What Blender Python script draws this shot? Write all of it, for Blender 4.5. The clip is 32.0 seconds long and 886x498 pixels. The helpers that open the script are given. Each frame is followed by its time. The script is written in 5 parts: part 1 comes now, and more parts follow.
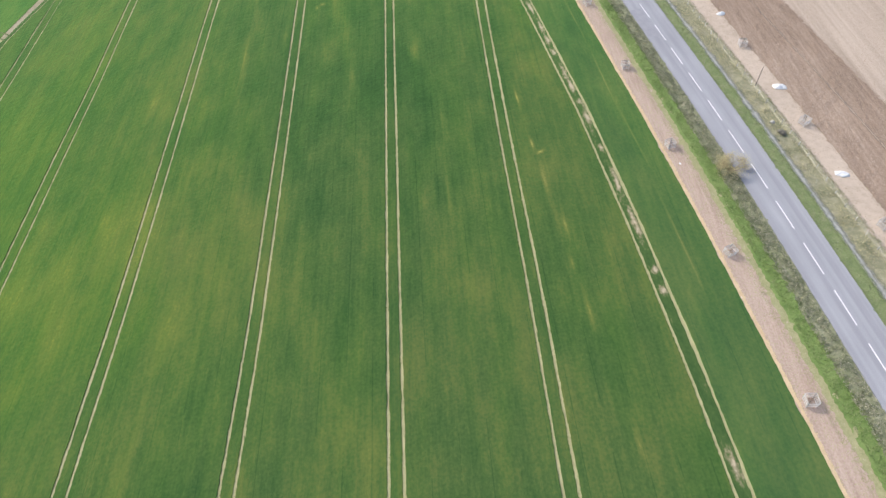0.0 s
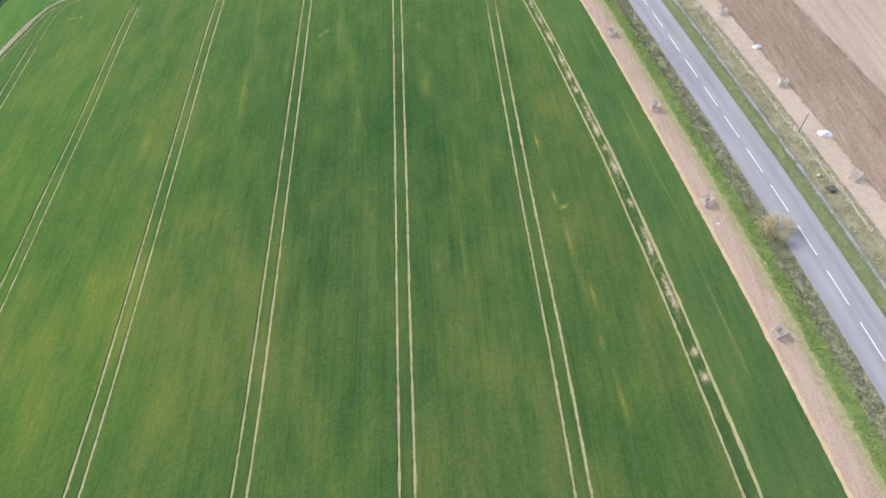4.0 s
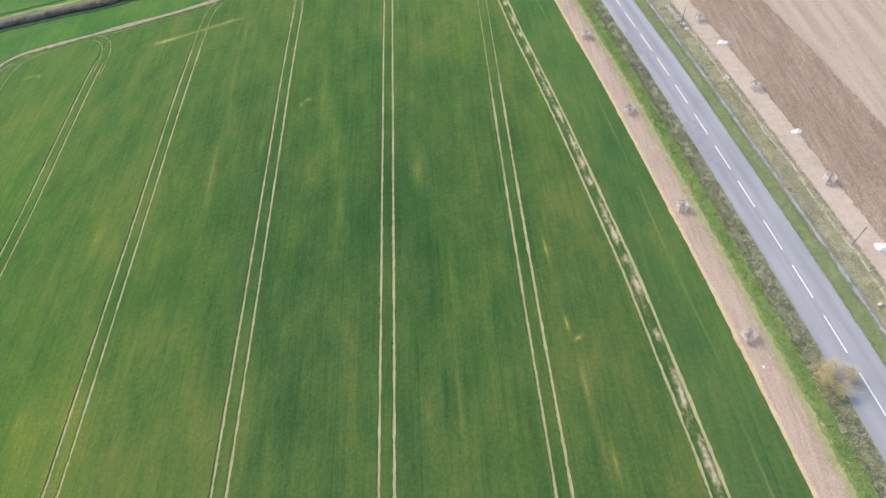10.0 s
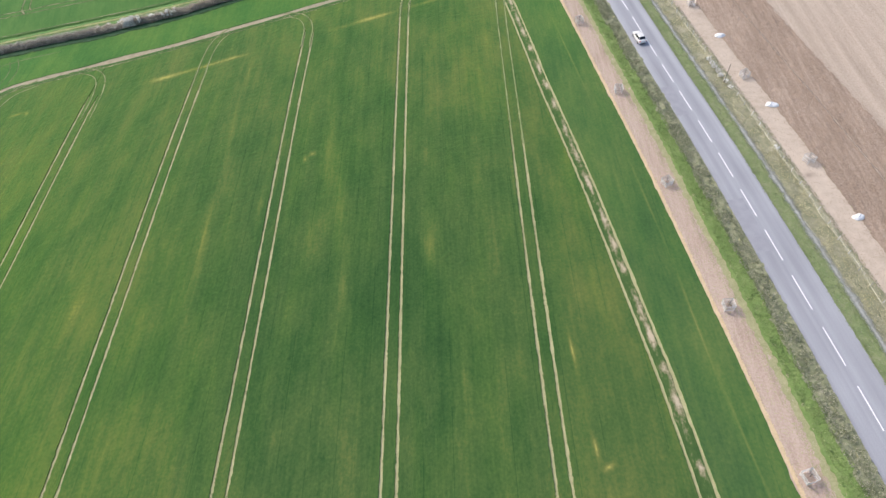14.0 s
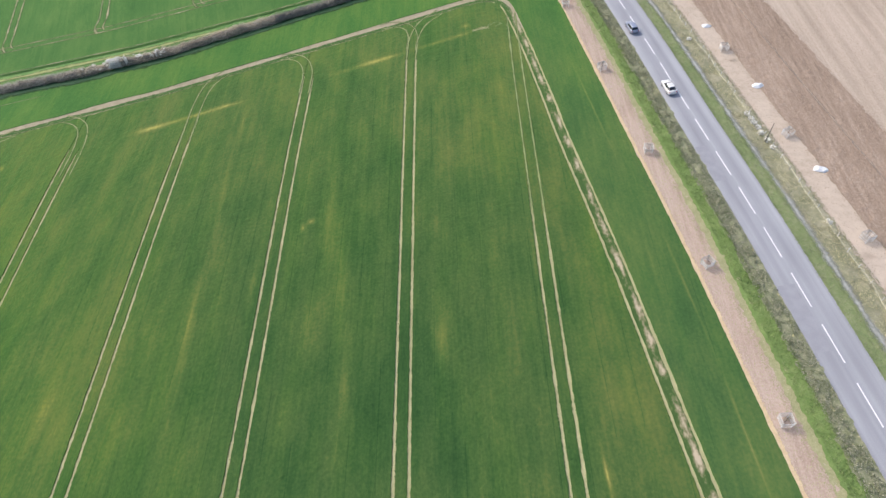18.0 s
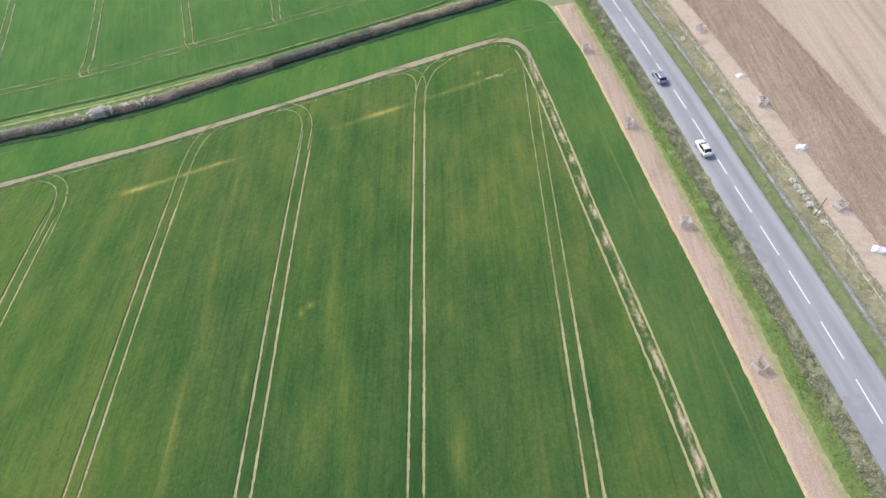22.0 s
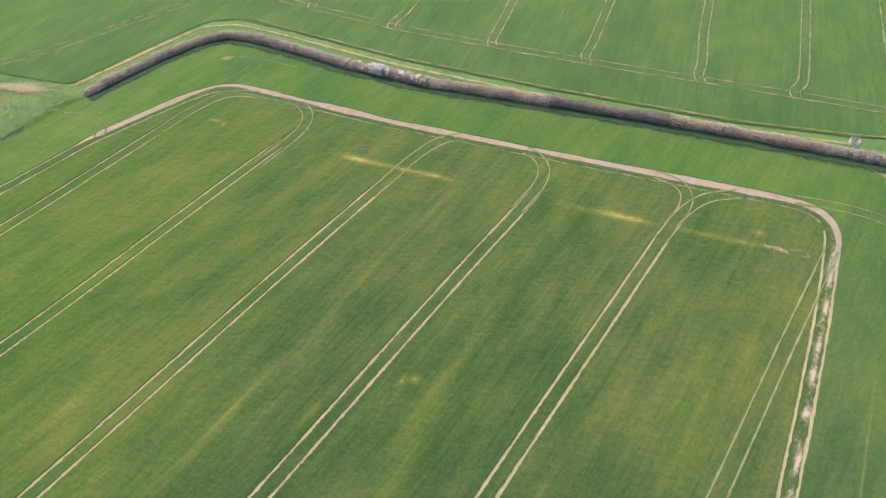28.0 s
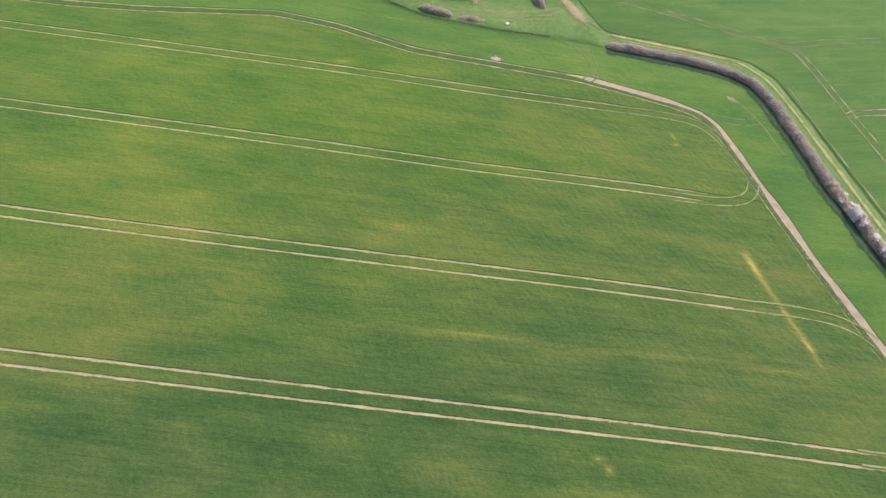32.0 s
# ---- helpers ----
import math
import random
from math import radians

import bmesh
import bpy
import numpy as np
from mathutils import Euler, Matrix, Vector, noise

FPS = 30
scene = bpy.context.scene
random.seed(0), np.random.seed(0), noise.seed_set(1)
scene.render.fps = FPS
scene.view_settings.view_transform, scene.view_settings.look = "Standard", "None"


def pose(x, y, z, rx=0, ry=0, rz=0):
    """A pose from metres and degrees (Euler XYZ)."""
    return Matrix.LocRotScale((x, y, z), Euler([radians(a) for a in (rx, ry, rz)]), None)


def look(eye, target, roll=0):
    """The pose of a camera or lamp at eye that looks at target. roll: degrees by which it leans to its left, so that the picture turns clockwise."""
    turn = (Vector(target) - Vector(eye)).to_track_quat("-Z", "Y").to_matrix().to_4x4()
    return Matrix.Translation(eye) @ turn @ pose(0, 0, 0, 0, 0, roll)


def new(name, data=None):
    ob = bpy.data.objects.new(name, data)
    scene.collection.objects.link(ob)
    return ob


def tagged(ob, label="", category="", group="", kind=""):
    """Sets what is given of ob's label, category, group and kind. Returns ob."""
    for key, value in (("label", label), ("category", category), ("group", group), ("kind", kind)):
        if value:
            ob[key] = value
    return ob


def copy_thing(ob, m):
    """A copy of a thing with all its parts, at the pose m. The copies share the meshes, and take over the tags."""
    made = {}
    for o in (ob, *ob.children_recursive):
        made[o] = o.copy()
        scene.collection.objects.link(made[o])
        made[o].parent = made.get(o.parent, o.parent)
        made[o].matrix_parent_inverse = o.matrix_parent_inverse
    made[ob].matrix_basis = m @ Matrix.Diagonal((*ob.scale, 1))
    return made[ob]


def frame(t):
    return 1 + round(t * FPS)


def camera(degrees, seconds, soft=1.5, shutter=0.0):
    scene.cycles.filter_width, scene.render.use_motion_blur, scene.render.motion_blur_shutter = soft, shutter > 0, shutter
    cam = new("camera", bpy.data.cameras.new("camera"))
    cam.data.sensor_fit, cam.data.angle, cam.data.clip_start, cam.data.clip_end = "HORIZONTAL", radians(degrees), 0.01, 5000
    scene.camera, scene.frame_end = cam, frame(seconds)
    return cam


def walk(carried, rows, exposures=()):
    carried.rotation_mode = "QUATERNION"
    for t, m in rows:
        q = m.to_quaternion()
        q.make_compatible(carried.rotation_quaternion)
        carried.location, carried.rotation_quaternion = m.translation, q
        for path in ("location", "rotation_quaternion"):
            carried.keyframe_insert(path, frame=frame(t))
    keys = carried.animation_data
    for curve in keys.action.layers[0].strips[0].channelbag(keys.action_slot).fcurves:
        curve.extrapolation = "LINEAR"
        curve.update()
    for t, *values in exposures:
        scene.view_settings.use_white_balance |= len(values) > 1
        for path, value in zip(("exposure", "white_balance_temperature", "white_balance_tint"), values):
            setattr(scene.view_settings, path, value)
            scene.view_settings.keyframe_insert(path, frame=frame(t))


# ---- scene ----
cam = camera(76.0, 32.0, soft=1.4)
PATH = [
    (0, (1.32, -0.04, 77.62), (0.47, 35.80, 29.51), -8.91),
    (0.5, (1.21, 1.68, 77.55), (0.17, 37.40, 29.35), -9.22),
    (1, (1.05, 3.53, 77.52), (-0.15, 39.10, 29.22), -9.38),
    (1.5, (0.88, 5.48, 77.53), (-0.31, 41.01, 29.20), -9.33),
    (2, (0.77, 7.45, 77.55), (-0.37, 42.95, 29.19), -9.25),
    (2.5, (0.74, 9.42, 77.63), (-0.41, 44.85, 29.22), -9.28),
    (3, (0.78, 11.37, 77.76), (-0.44, 46.72, 29.30), -9.33),
    (3.5, (0.89, 13.34, 77.96), (-0.40, 48.63, 29.45), -9.37),
    (5.5, (1.49, 21.35, 78.10), (0.04, 56.55, 29.53), -9.52),
    (6, (1.80, 23.35, 78.13), (0.26, 58.54, 29.56), -9.61),
    (6.5, (2.10, 25.38, 78.15), (0.56, 60.60, 29.59), -9.58),
    (7, (2.40, 27.46, 78.08), (0.89, 62.75, 29.57), -9.46),
    (7.5, (2.75, 29.57, 77.90), (1.34, 64.90, 29.42), -9.29),
    (8, (3.15, 31.67, 77.66), (1.75, 67.06, 29.23), -9.19),
    (8.5, (3.55, 33.77, 77.49), (2.18, 69.23, 29.10), -9.22),
    (9, (3.88, 35.87, 77.40), (2.55, 71.36, 29.03), -9.15),
    (9.5, (4.10, 37.95, 77.32), (2.82, 73.47, 28.99), -9.12),
    (10, (4.28, 40.04, 77.26), (3.03, 75.61, 28.96), -9.02),
    (10.5, (4.46, 42.19, 77.24), (3.20, 77.75, 28.94), -9.05),
    (11, (4.66, 44.43, 77.26), (3.23, 79.98, 28.95), -9.03),
    (11.5, (4.83, 46.72, 77.29), (3.28, 82.27, 28.99), -9.08),
    (12, (4.90, 49.03, 77.29), (3.08, 84.55, 28.97), -8.90),
    (12.5, (4.90, 51.29, 77.23), (3.15, 86.87, 28.94), -8.78),
    (13, (4.87, 53.53, 77.14), (2.66, 89.15, 28.91), -8.48),
    (13.5, (4.85, 55.76, 77.09), (2.68, 91.34, 28.83), -8.44),
    (14, (4.81, 57.98, 77.12), (2.67, 93.58, 28.87), -8.42),
    (14.5, (4.78, 60.20, 77.19), (2.60, 95.80, 28.95), -8.47),
    (16.5, (4.32, 68.95, 77.04), (2.03, 104.52, 28.78), -8.69),
    (17, (4.27, 71.13, 76.94), (1.94, 106.71, 28.68), -8.65),
    (17.5, (4.18, 73.26, 76.87), (1.83, 108.87, 28.64), -8.66),
    (18, (4.09, 75.36, 76.83), (1.70, 111.08, 28.68), -8.70),
    (18.5, (4.05, 77.44, 76.77), (1.62, 113.25, 28.69), -8.73),
    (19, (3.98, 79.54, 76.71), (1.45, 115.33, 28.62), -8.87),
    (19.5, (3.83, 81.70, 76.69), (1.29, 117.48, 28.60), -8.92),
    (20, (3.64, 83.88, 76.70), (1.15, 119.65, 28.59), -8.84),
    (20.5, (3.47, 86.05, 76.72), (1.00, 121.82, 28.61), -8.81),
    (21, (3.35, 88.18, 76.72), (0.84, 124.04, 28.68), -8.82),
    (21.5, (3.16, 90.29, 76.71), (0.66, 126.25, 28.74), -8.83),
    (22, (2.83, 92.38, 76.67), (0.41, 128.41, 28.75), -8.74),
    (22.5, (2.46, 94.45, 76.65), (0.07, 130.51, 28.75), -8.68),
    (23, (2.11, 96.54, 76.72), (-0.22, 132.53, 28.78), -8.68),
    (23.5, (1.85, 98.64, 76.82), (-0.45, 134.56, 28.82), -8.69),
    (24, (1.63, 100.71, 76.87), (-0.69, 136.52, 28.78), -8.79),
    (24.5, (1.43, 102.68, 76.77), (-0.91, 138.47, 28.67), -8.86),
    (26.5, (1.97, 113.20, 78.18), (-4.99, 148.07, 29.85), -7.98),
    (27, (2.05, 113.86, 77.24), (-10.09, 148.12, 29.50), -5.98),
    (27.5, (2.15, 114.55, 76.42), (-15.29, 146.83, 28.95), -3.91),
    (28, (2.31, 115.08, 75.89), (-19.95, 144.92, 28.84), -1.77),
    (28.5, (2.22, 115.45, 75.64), (-24.25, 141.83, 28.70), 0.37),
    (29, (1.87, 115.75, 75.80), (-27.84, 138.36, 28.83), 2.46),
    (29.5, (1.55, 115.77, 75.90), (-30.98, 133.87, 28.85), 4.80),
    (30, (1.22, 115.40, 75.76), (-33.47, 128.67, 28.64), 7.04),
    (30.5, (0.86, 114.95, 75.70), (-35.12, 123.02, 28.36), 9.22),
    (31, (0.58, 114.44, 75.50), (-35.89, 117.07, 27.93), 11.12),
    (31.5, (0.63, 113.47, 75.24), (-35.79, 114.84, 27.58), 11.09),
    (32, (0.74, 112.41, 75.02), (-35.85, 115.52, 27.58), 9.81),
]
walk(cam, [(t, look(eye, target, roll)) for t, eye, target, roll in PATH], exposures=[(0.0, 0.38, 6500, 10), (14.0, 0.38, 6500, 11), (24.5, 0.38, 6520, 11), (27.0, 0.50, 6780, 17), (28.0, 0.60, 6920, 26), (30.0, 0.63, 6930, 26), (32.0, 0.60, 6930, 26)])

# ---- sky, sun ----
SUN_EL, SUN_AZ = 42.0, 312.0  # degrees; azimuth clockwise from +y
world = bpy.data.worlds.new("sky")
scene.world = world
world.use_nodes = True
wn = world.node_tree.nodes
sky = wn.new("ShaderNodeTexSky")
sky.sky_type, sky.sun_disc = "NISHITA", False
sky.sun_elevation, sky.sun_rotation = radians(SUN_EL), radians(SUN_AZ)
sky.air_density, sky.dust_density = 1.0, 2.5
world.node_tree.links.new(sky.outputs[0], wn["Background"].inputs[0])
wn["Background"].inputs[1].default_value = 0.15
sun = new("sun", bpy.data.lights.new("sun", "SUN"))
sun.data.energy, sun.data.angle, sun.data.color = 2.2, radians(5.0), (1.0, 0.94, 0.84)
a, e = radians(SUN_AZ), radians(SUN_EL)
sun_way = Vector((math.sin(a) * math.cos(e), math.cos(a) * math.cos(e), math.sin(e)))
sun.matrix_world = look(sun_way * 300, (0, 0, 0))


# ---- materials ----
def noise_sum(nt, coord, layers):
    """Weighted sum of stretched noises; layers of (weight, sx, sy, detail)."""
    total = None
    for i, (w, sx, sy, det) in enumerate(layers):
        mp = nt.nodes.new("ShaderNodeMapping")
        mp.inputs["Location"].default_value = (13.1 * i, 7.7 * i, 0)
        mp.inputs["Scale"].default_value = (sx, sy, max(sx, sy))
        nt.links.new(coord, mp.inputs["Vector"])
        no = nt.nodes.new("ShaderNodeTexNoise")
        no.inputs["Scale"].default_value, no.inputs["Detail"].default_value = 1.0, det
        nt.links.new(mp.outputs[0], no.inputs["Vector"])
        mul = nt.nodes.new("ShaderNodeMath")
        mul.operation = "MULTIPLY_ADD"
        mul.inputs[1].default_value = w
        nt.links.new(no.outputs["Fac"], mul.inputs[0])
        if total is None:
            mul.inputs[2].default_value = 0.0
        else:
            nt.links.new(total, mul.inputs[2])
        total = mul.outputs[0]
    return total


def soft_patches(nt, fac, patches):
    """Adds soft patches to a value: weak or yellowed growth, and painted-in sun or dimness."""
    for cx, cy, rx, ry, rz, amount in patches:
        mp = nt.nodes.new("ShaderNodeMapping")
        mp.vector_type = "TEXTURE"
        mp.inputs["Location"].default_value = (cx, cy, 0)
        mp.inputs["Rotation"].default_value = (0, 0, radians(rz))
        mp.inputs["Scale"].default_value = (rx, ry, 1000)
        nt.links.new(nt.nodes.new("ShaderNodeNewGeometry").outputs["Position"], mp.inputs["Vector"])
        gr = nt.nodes.new("ShaderNodeTexGradient")
        gr.gradient_type = "QUADRATIC_SPHERE"
        nt.links.new(mp.outputs[0], gr.inputs["Vector"])
        ad = nt.nodes.new("ShaderNodeMath")
        ad.operation = "MULTIPLY_ADD"
        ad.inputs[1].default_value = amount
        nt.links.new(gr.outputs["Fac"], ad.inputs[0])
        nt.links.new(fac, ad.inputs[2])
        fac = ad.outputs[0]
    return fac


def surface(name, ramp, layers, rough=0.9, bump=0.3, dist=0.05, fine=(6.0, 6.0), turn=0.0, rows=None, thin=0.0, drift=(), island=0.0, obj=0.0, metal=0.0, uv=False, spec=0.3, sparse=0.0, second=None, fuzz=None):
    """Material: a colour ramp over layered noises in world metres, with a fine bump; sparse thins it out to its sides and in gaps."""
    m = bpy.data.materials.new(name)
    m.use_nodes = True
    nt = m.node_tree
    bs = nt.nodes["Principled BSDF"]
    if uv:
        co = nt.nodes.new("ShaderNodeUVMap").outputs[0]
    else:
        co = nt.nodes.new("ShaderNodeNewGeometry").outputs["Position"]
    if turn:
        mp = nt.nodes.new("ShaderNodeMapping")
        mp.inputs["Rotation"].default_value = (0, 0, radians(turn))
        nt.links.new(co, mp.inputs["Vector"])
        co = mp.outputs[0]
    fac = noise_sum(nt, co, layers)
    if rows:  # narrow gaps between drill passes, broken along their length
        spacing, width, amount = rows
        sp = nt.nodes.new("ShaderNodeSeparateXYZ")
        nt.links.new(co, sp.inputs[0])
        last = sp.outputs["X"]
        for op, val in (("DIVIDE", spacing), ("FRACT", None), ("SUBTRACT", 0.5), ("ABSOLUTE", None), ("LESS_THAN", width / spacing)):
            nd = nt.nodes.new("ShaderNodeMath")
            nd.operation = op
            if val is not None:
                nd.inputs[1].default_value = val
            nt.links.new(last, nd.inputs[0])
            last = nd.outputs[0]
        brk = noise_sum(nt, co, [(1.0, 0.23, 0.05, 3)])
        gt = nt.nodes.new("ShaderNodeMath")
        gt.operation = "GREATER_THAN"
        gt.inputs[1].default_value = 0.5
        nt.links.new(brk, gt.inputs[0])
        both = nt.nodes.new("ShaderNodeMath")
        both.operation = "MULTIPLY"
        nt.links.new(last, both.inputs[0])
        nt.links.new(gt.outputs[0], both.inputs[1])
        ad = nt.nodes.new("ShaderNodeMath")
        ad.operation = "MULTIPLY_ADD"
        ad.inputs[1].default_value = amount
        nt.links.new(both.outputs[0], ad.inputs[0])
        nt.links.new(fac, ad.inputs[2])
        fac = ad.outputs[0]
    fac = soft_patches(nt, fac, drift)
    for amount, node, out in ((island, "ShaderNodeNewGeometry", "Random Per Island"), (obj, "ShaderNodeObjectInfo", "Random")):
        if amount:
            rnd = nt.nodes.new(node)
            ad = nt.nodes.new("ShaderNodeMath")
            ad.operation = "MULTIPLY_ADD"
            ad.inputs[1].default_value = amount
            nt.links.new(rnd.outputs[out], ad.inputs[0])
            sb = nt.nodes.new("ShaderNodeMath")
            sb.operation = "SUBTRACT"
            sb.inputs[1].default_value = amount / 2
            nt.links.new(fac, sb.inputs[0])
            nt.links.new(sb.outputs[0], ad.inputs[2])
            fac = ad.outputs[0]
    cr = nt.nodes.new("ShaderNodeValToRGB")
    els = cr.color_ramp.elements
    while len(els) < len(ramp):
        els.new(0.5)
    for el, (p, c) in zip(els, ramp):
        el.position, el.color = p, (*c, 1)
    nt.links.new(fac, cr.inputs[0])
    colour = cr.outputs[0]
    if second:  # a second colour ramp, mixed in by soft patches and a slow noise
        ramp2, patches, bias = second
        cr2 = nt.nodes.new("ShaderNodeValToRGB")
        els = cr2.color_ramp.elements
        while len(els) < len(ramp2):
            els.new(0.5)
        for el, (p, c) in zip(els, ramp2):
            el.position, el.color = p, (*c, 1)
        nt.links.new(fac, cr2.inputs[0])
        share = soft_patches(nt, noise_sum(nt, co, [(0.5, 0.05, 0.018, 3), (0.35, 0.35, 0.05, 3)]), patches)
        mr = nt.nodes.new("ShaderNodeMapRange")
        mr.inputs["From Min"].default_value, mr.inputs["From Max"].default_value = bias, bias + 0.45
        nt.links.new(share, mr.inputs["Value"])
        mx = nt.nodes.new("ShaderNodeMix")
        mx.data_type = "RGBA"
        nt.links.new(mr.outputs[0], mx.inputs["Factor"])
        nt.links.new(colour, mx.inputs[6])
        nt.links.new(cr2.outputs[0], mx.inputs[7])
        colour = mx.outputs[2]
    nt.links.new(colour, bs.inputs["Base Color"])
    bs.inputs["Roughness"].default_value, bs.inputs["Metallic"].default_value = rough, metal
    bs.inputs["Specular IOR Level"].default_value = spec
    if fuzz:  # the soft sheen of standing blades
        weight, tint = fuzz
        bs.inputs["Sheen Weight"].default_value, bs.inputs["Sheen Roughness"].default_value = weight, 0.45
        bs.inputs["Sheen Tint"].default_value = (*tint, 1)
    if bump:
        bf = noise_sum(nt, co, [(0.6, fine[0], fine[1], 3), (0.4, fine[0] * 3.3, fine[1] * 3.3, 2)])
        bn = nt.nodes.new("ShaderNodeBump")
        bn.inputs["Strength"].default_value, bn.inputs["Distance"].default_value = bump, dist
        nt.links.new(bf, bn.inputs["Height"])
        nt.links.new(bn.outputs[0], bs.inputs["Normal"])
    if thin:  # leaves and twig sprays let light through
        tr = nt.nodes.new("ShaderNodeBsdfTranslucent")
        nt.links.new(cr.outputs[0], tr.inputs["Color"])
        mx = nt.nodes.new("ShaderNodeMixShader")
        mx.inputs[0].default_value = thin
        nt.links.new(bs.outputs[0], mx.inputs[1])
        nt.links.new(tr.outputs[0], mx.inputs[2])
        nt.links.new(mx.outputs[0], nt.nodes["Material Output"].inputs["Surface"])
    if sparse:  # a thin cover of pale growth: gaps where the crop shows through
        uvx = nt.nodes.new("ShaderNodeSeparateXYZ")
        nt.links.new(nt.nodes.new("ShaderNodeUVMap").outputs[0], uvx.inputs[0])
        ab = nt.nodes.new("ShaderNodeMath")
        ab.operation = "ABSOLUTE"
        nt.links.new(uvx.outputs["X"], ab.inputs[0])
        gap = noise_sum(nt, co, [(1.1, 0.35, 0.35, 3), (0.7, 2.5, 2.5, 3)])
        df = nt.nodes.new("ShaderNodeMath")
        df.operation = "SUBTRACT"
        nt.links.new(gap, df.inputs[0])
        nt.links.new(ab.outputs[0], df.inputs[1])
        mr = nt.nodes.new("ShaderNodeMapRange")
        mr.inputs["From Min"].default_value, mr.inputs["From Max"].default_value = sparse - 0.35, sparse + 0.45
        nt.links.new(df.outputs[0], mr.inputs["Value"])
        clear = nt.nodes.new("ShaderNodeBsdfTransparent")
        mx = nt.nodes.new("ShaderNodeMixShader")
        nt.links.new(mr.outputs[0], mx.inputs[0])
        nt.links.new(clear.outputs[0], mx.inputs[1])
        nt.links.new(bs.outputs[0], mx.inputs[2])
        nt.links.new(mx.outputs[0], nt.nodes["Material Output"].inputs["Surface"])
    return m


TURN = 2.0
FUZZ = (0.4, (0.32, 0.78, 0.16))
CROP = [(0.44, 0.07, 0.03, 3), (0.22, 1.2, 0.03, 2), (0.44, 0.24, 0.085, 4), (0.18, 2.6, 0.35, 2), (0.32, 2.6, 2.3, 3)]
# yellowed streaks and thin rows: centre, half length and half width in metres, turn, strength
WEAK = [(-60.5, 171.9, 7.0, 1.8, 14, 0.42), (-56.0, 173.3, 6.0, 1.3, 17, 0.26), (-50.5, 175.0, 7.5, 1.4, 17, 0.36), (-44.5, 176.9, 6.5, 1.3, 14, 0.36), (-40.2, 170, 0.9, 11, 0, 0.28), (-40.9, 150, 1.2, 18, 0, 0.26), (-41.4, 124, 1.4, 18, 0, 0.28),
        (-12.5, 186.8, 8.5, 1.7, 18, 0.38), (-8.4, 188, 6, 1.3, 18, 0.2), (-19, 184.6, 6, 1.6, 18, 0.18), (1.5, 191.2, 8.5, 1.3, 18, 0.26), (7.5, 193.2, 6, 1.4, 19, 0.26), (9.2, 196.8, 1.9, 1.6, 0, 0.28), (20.0, 70, 1.1, 8.6, -1, 0.42), (20.1, 61, 1.0, 6, 0, 0.22),
        (19.2, 94.2, 0.6, 5.4, 0, 0.44), (19.6, 80.0, 0.7, 3.8, 3, 0.45), (20.7, 77.5, 1.7, 0.9, 30, 0.43), (21.3, 59.5, 0.8, 4.0, 0, 0.4), (20.6, 51.5, 0.7, 4.2, 0, 0.36), (21.1, 42, 0.8, 7.0, 0, 0.36), (22.4, 21.5, 0.9, 6.0, 0, 0.36),
        (-23.0, 141.3, 1.8, 1.3, 20, 0.36), (-24.4, 140.0, 0.9, 1.8, 0, 0.36), (-92.8, 164.2, 3.6, 1.0, 20, 0.3), (-90.5, 164.2, 1.0, 1.8, 0, 0.34), (37.9, 97, 0.4, 18, 1, 0.28), (38.8, 78, 0.4, 13, 3, 0.26), (37.2, 120, 0.4, 18, 3, 0.24), (38.9, 53, 0.4, 20, 1, 0.25), (32, 164, 0.4, 20, 5, 0.25),
        (-20, 142, 2.4, 11, 0, 0.2), (-16.5, 126, 2.6, 13, 0, 0.22), (-15.4, 109, 2.4, 13, 0, 0.22), (-22, 121, 1.7, 14, 0, 0.18), (-32, 130, 1.6, 13, 0, 0.2), (-1, 115, 2.4, 9, 0, 0.24), (-0.5, 138, 1.9, 8, 0, 0.2), (3.2, 92, 0.8, 11, 0, 0.2), (2.2, 71, 1.1, 13, 0, 0.2),
        (-76, 58, 5, 9, 10, 0.13), (-68.5, 42, 5, 10, 0, 0.16), (-63, 75, 2.6, 10, 0, 0.16), (-66, 84, 2.6, 9, 0, 0.14), (-75, 76, 3, 9, 0, 0.12), (-61, 109, 2.4, 9, 0, 0.16), (-105.4, 92.8, 1.4, 3.6, 0, 0.26), (-64, 55, 3.4, 9, 0, 0.14)]
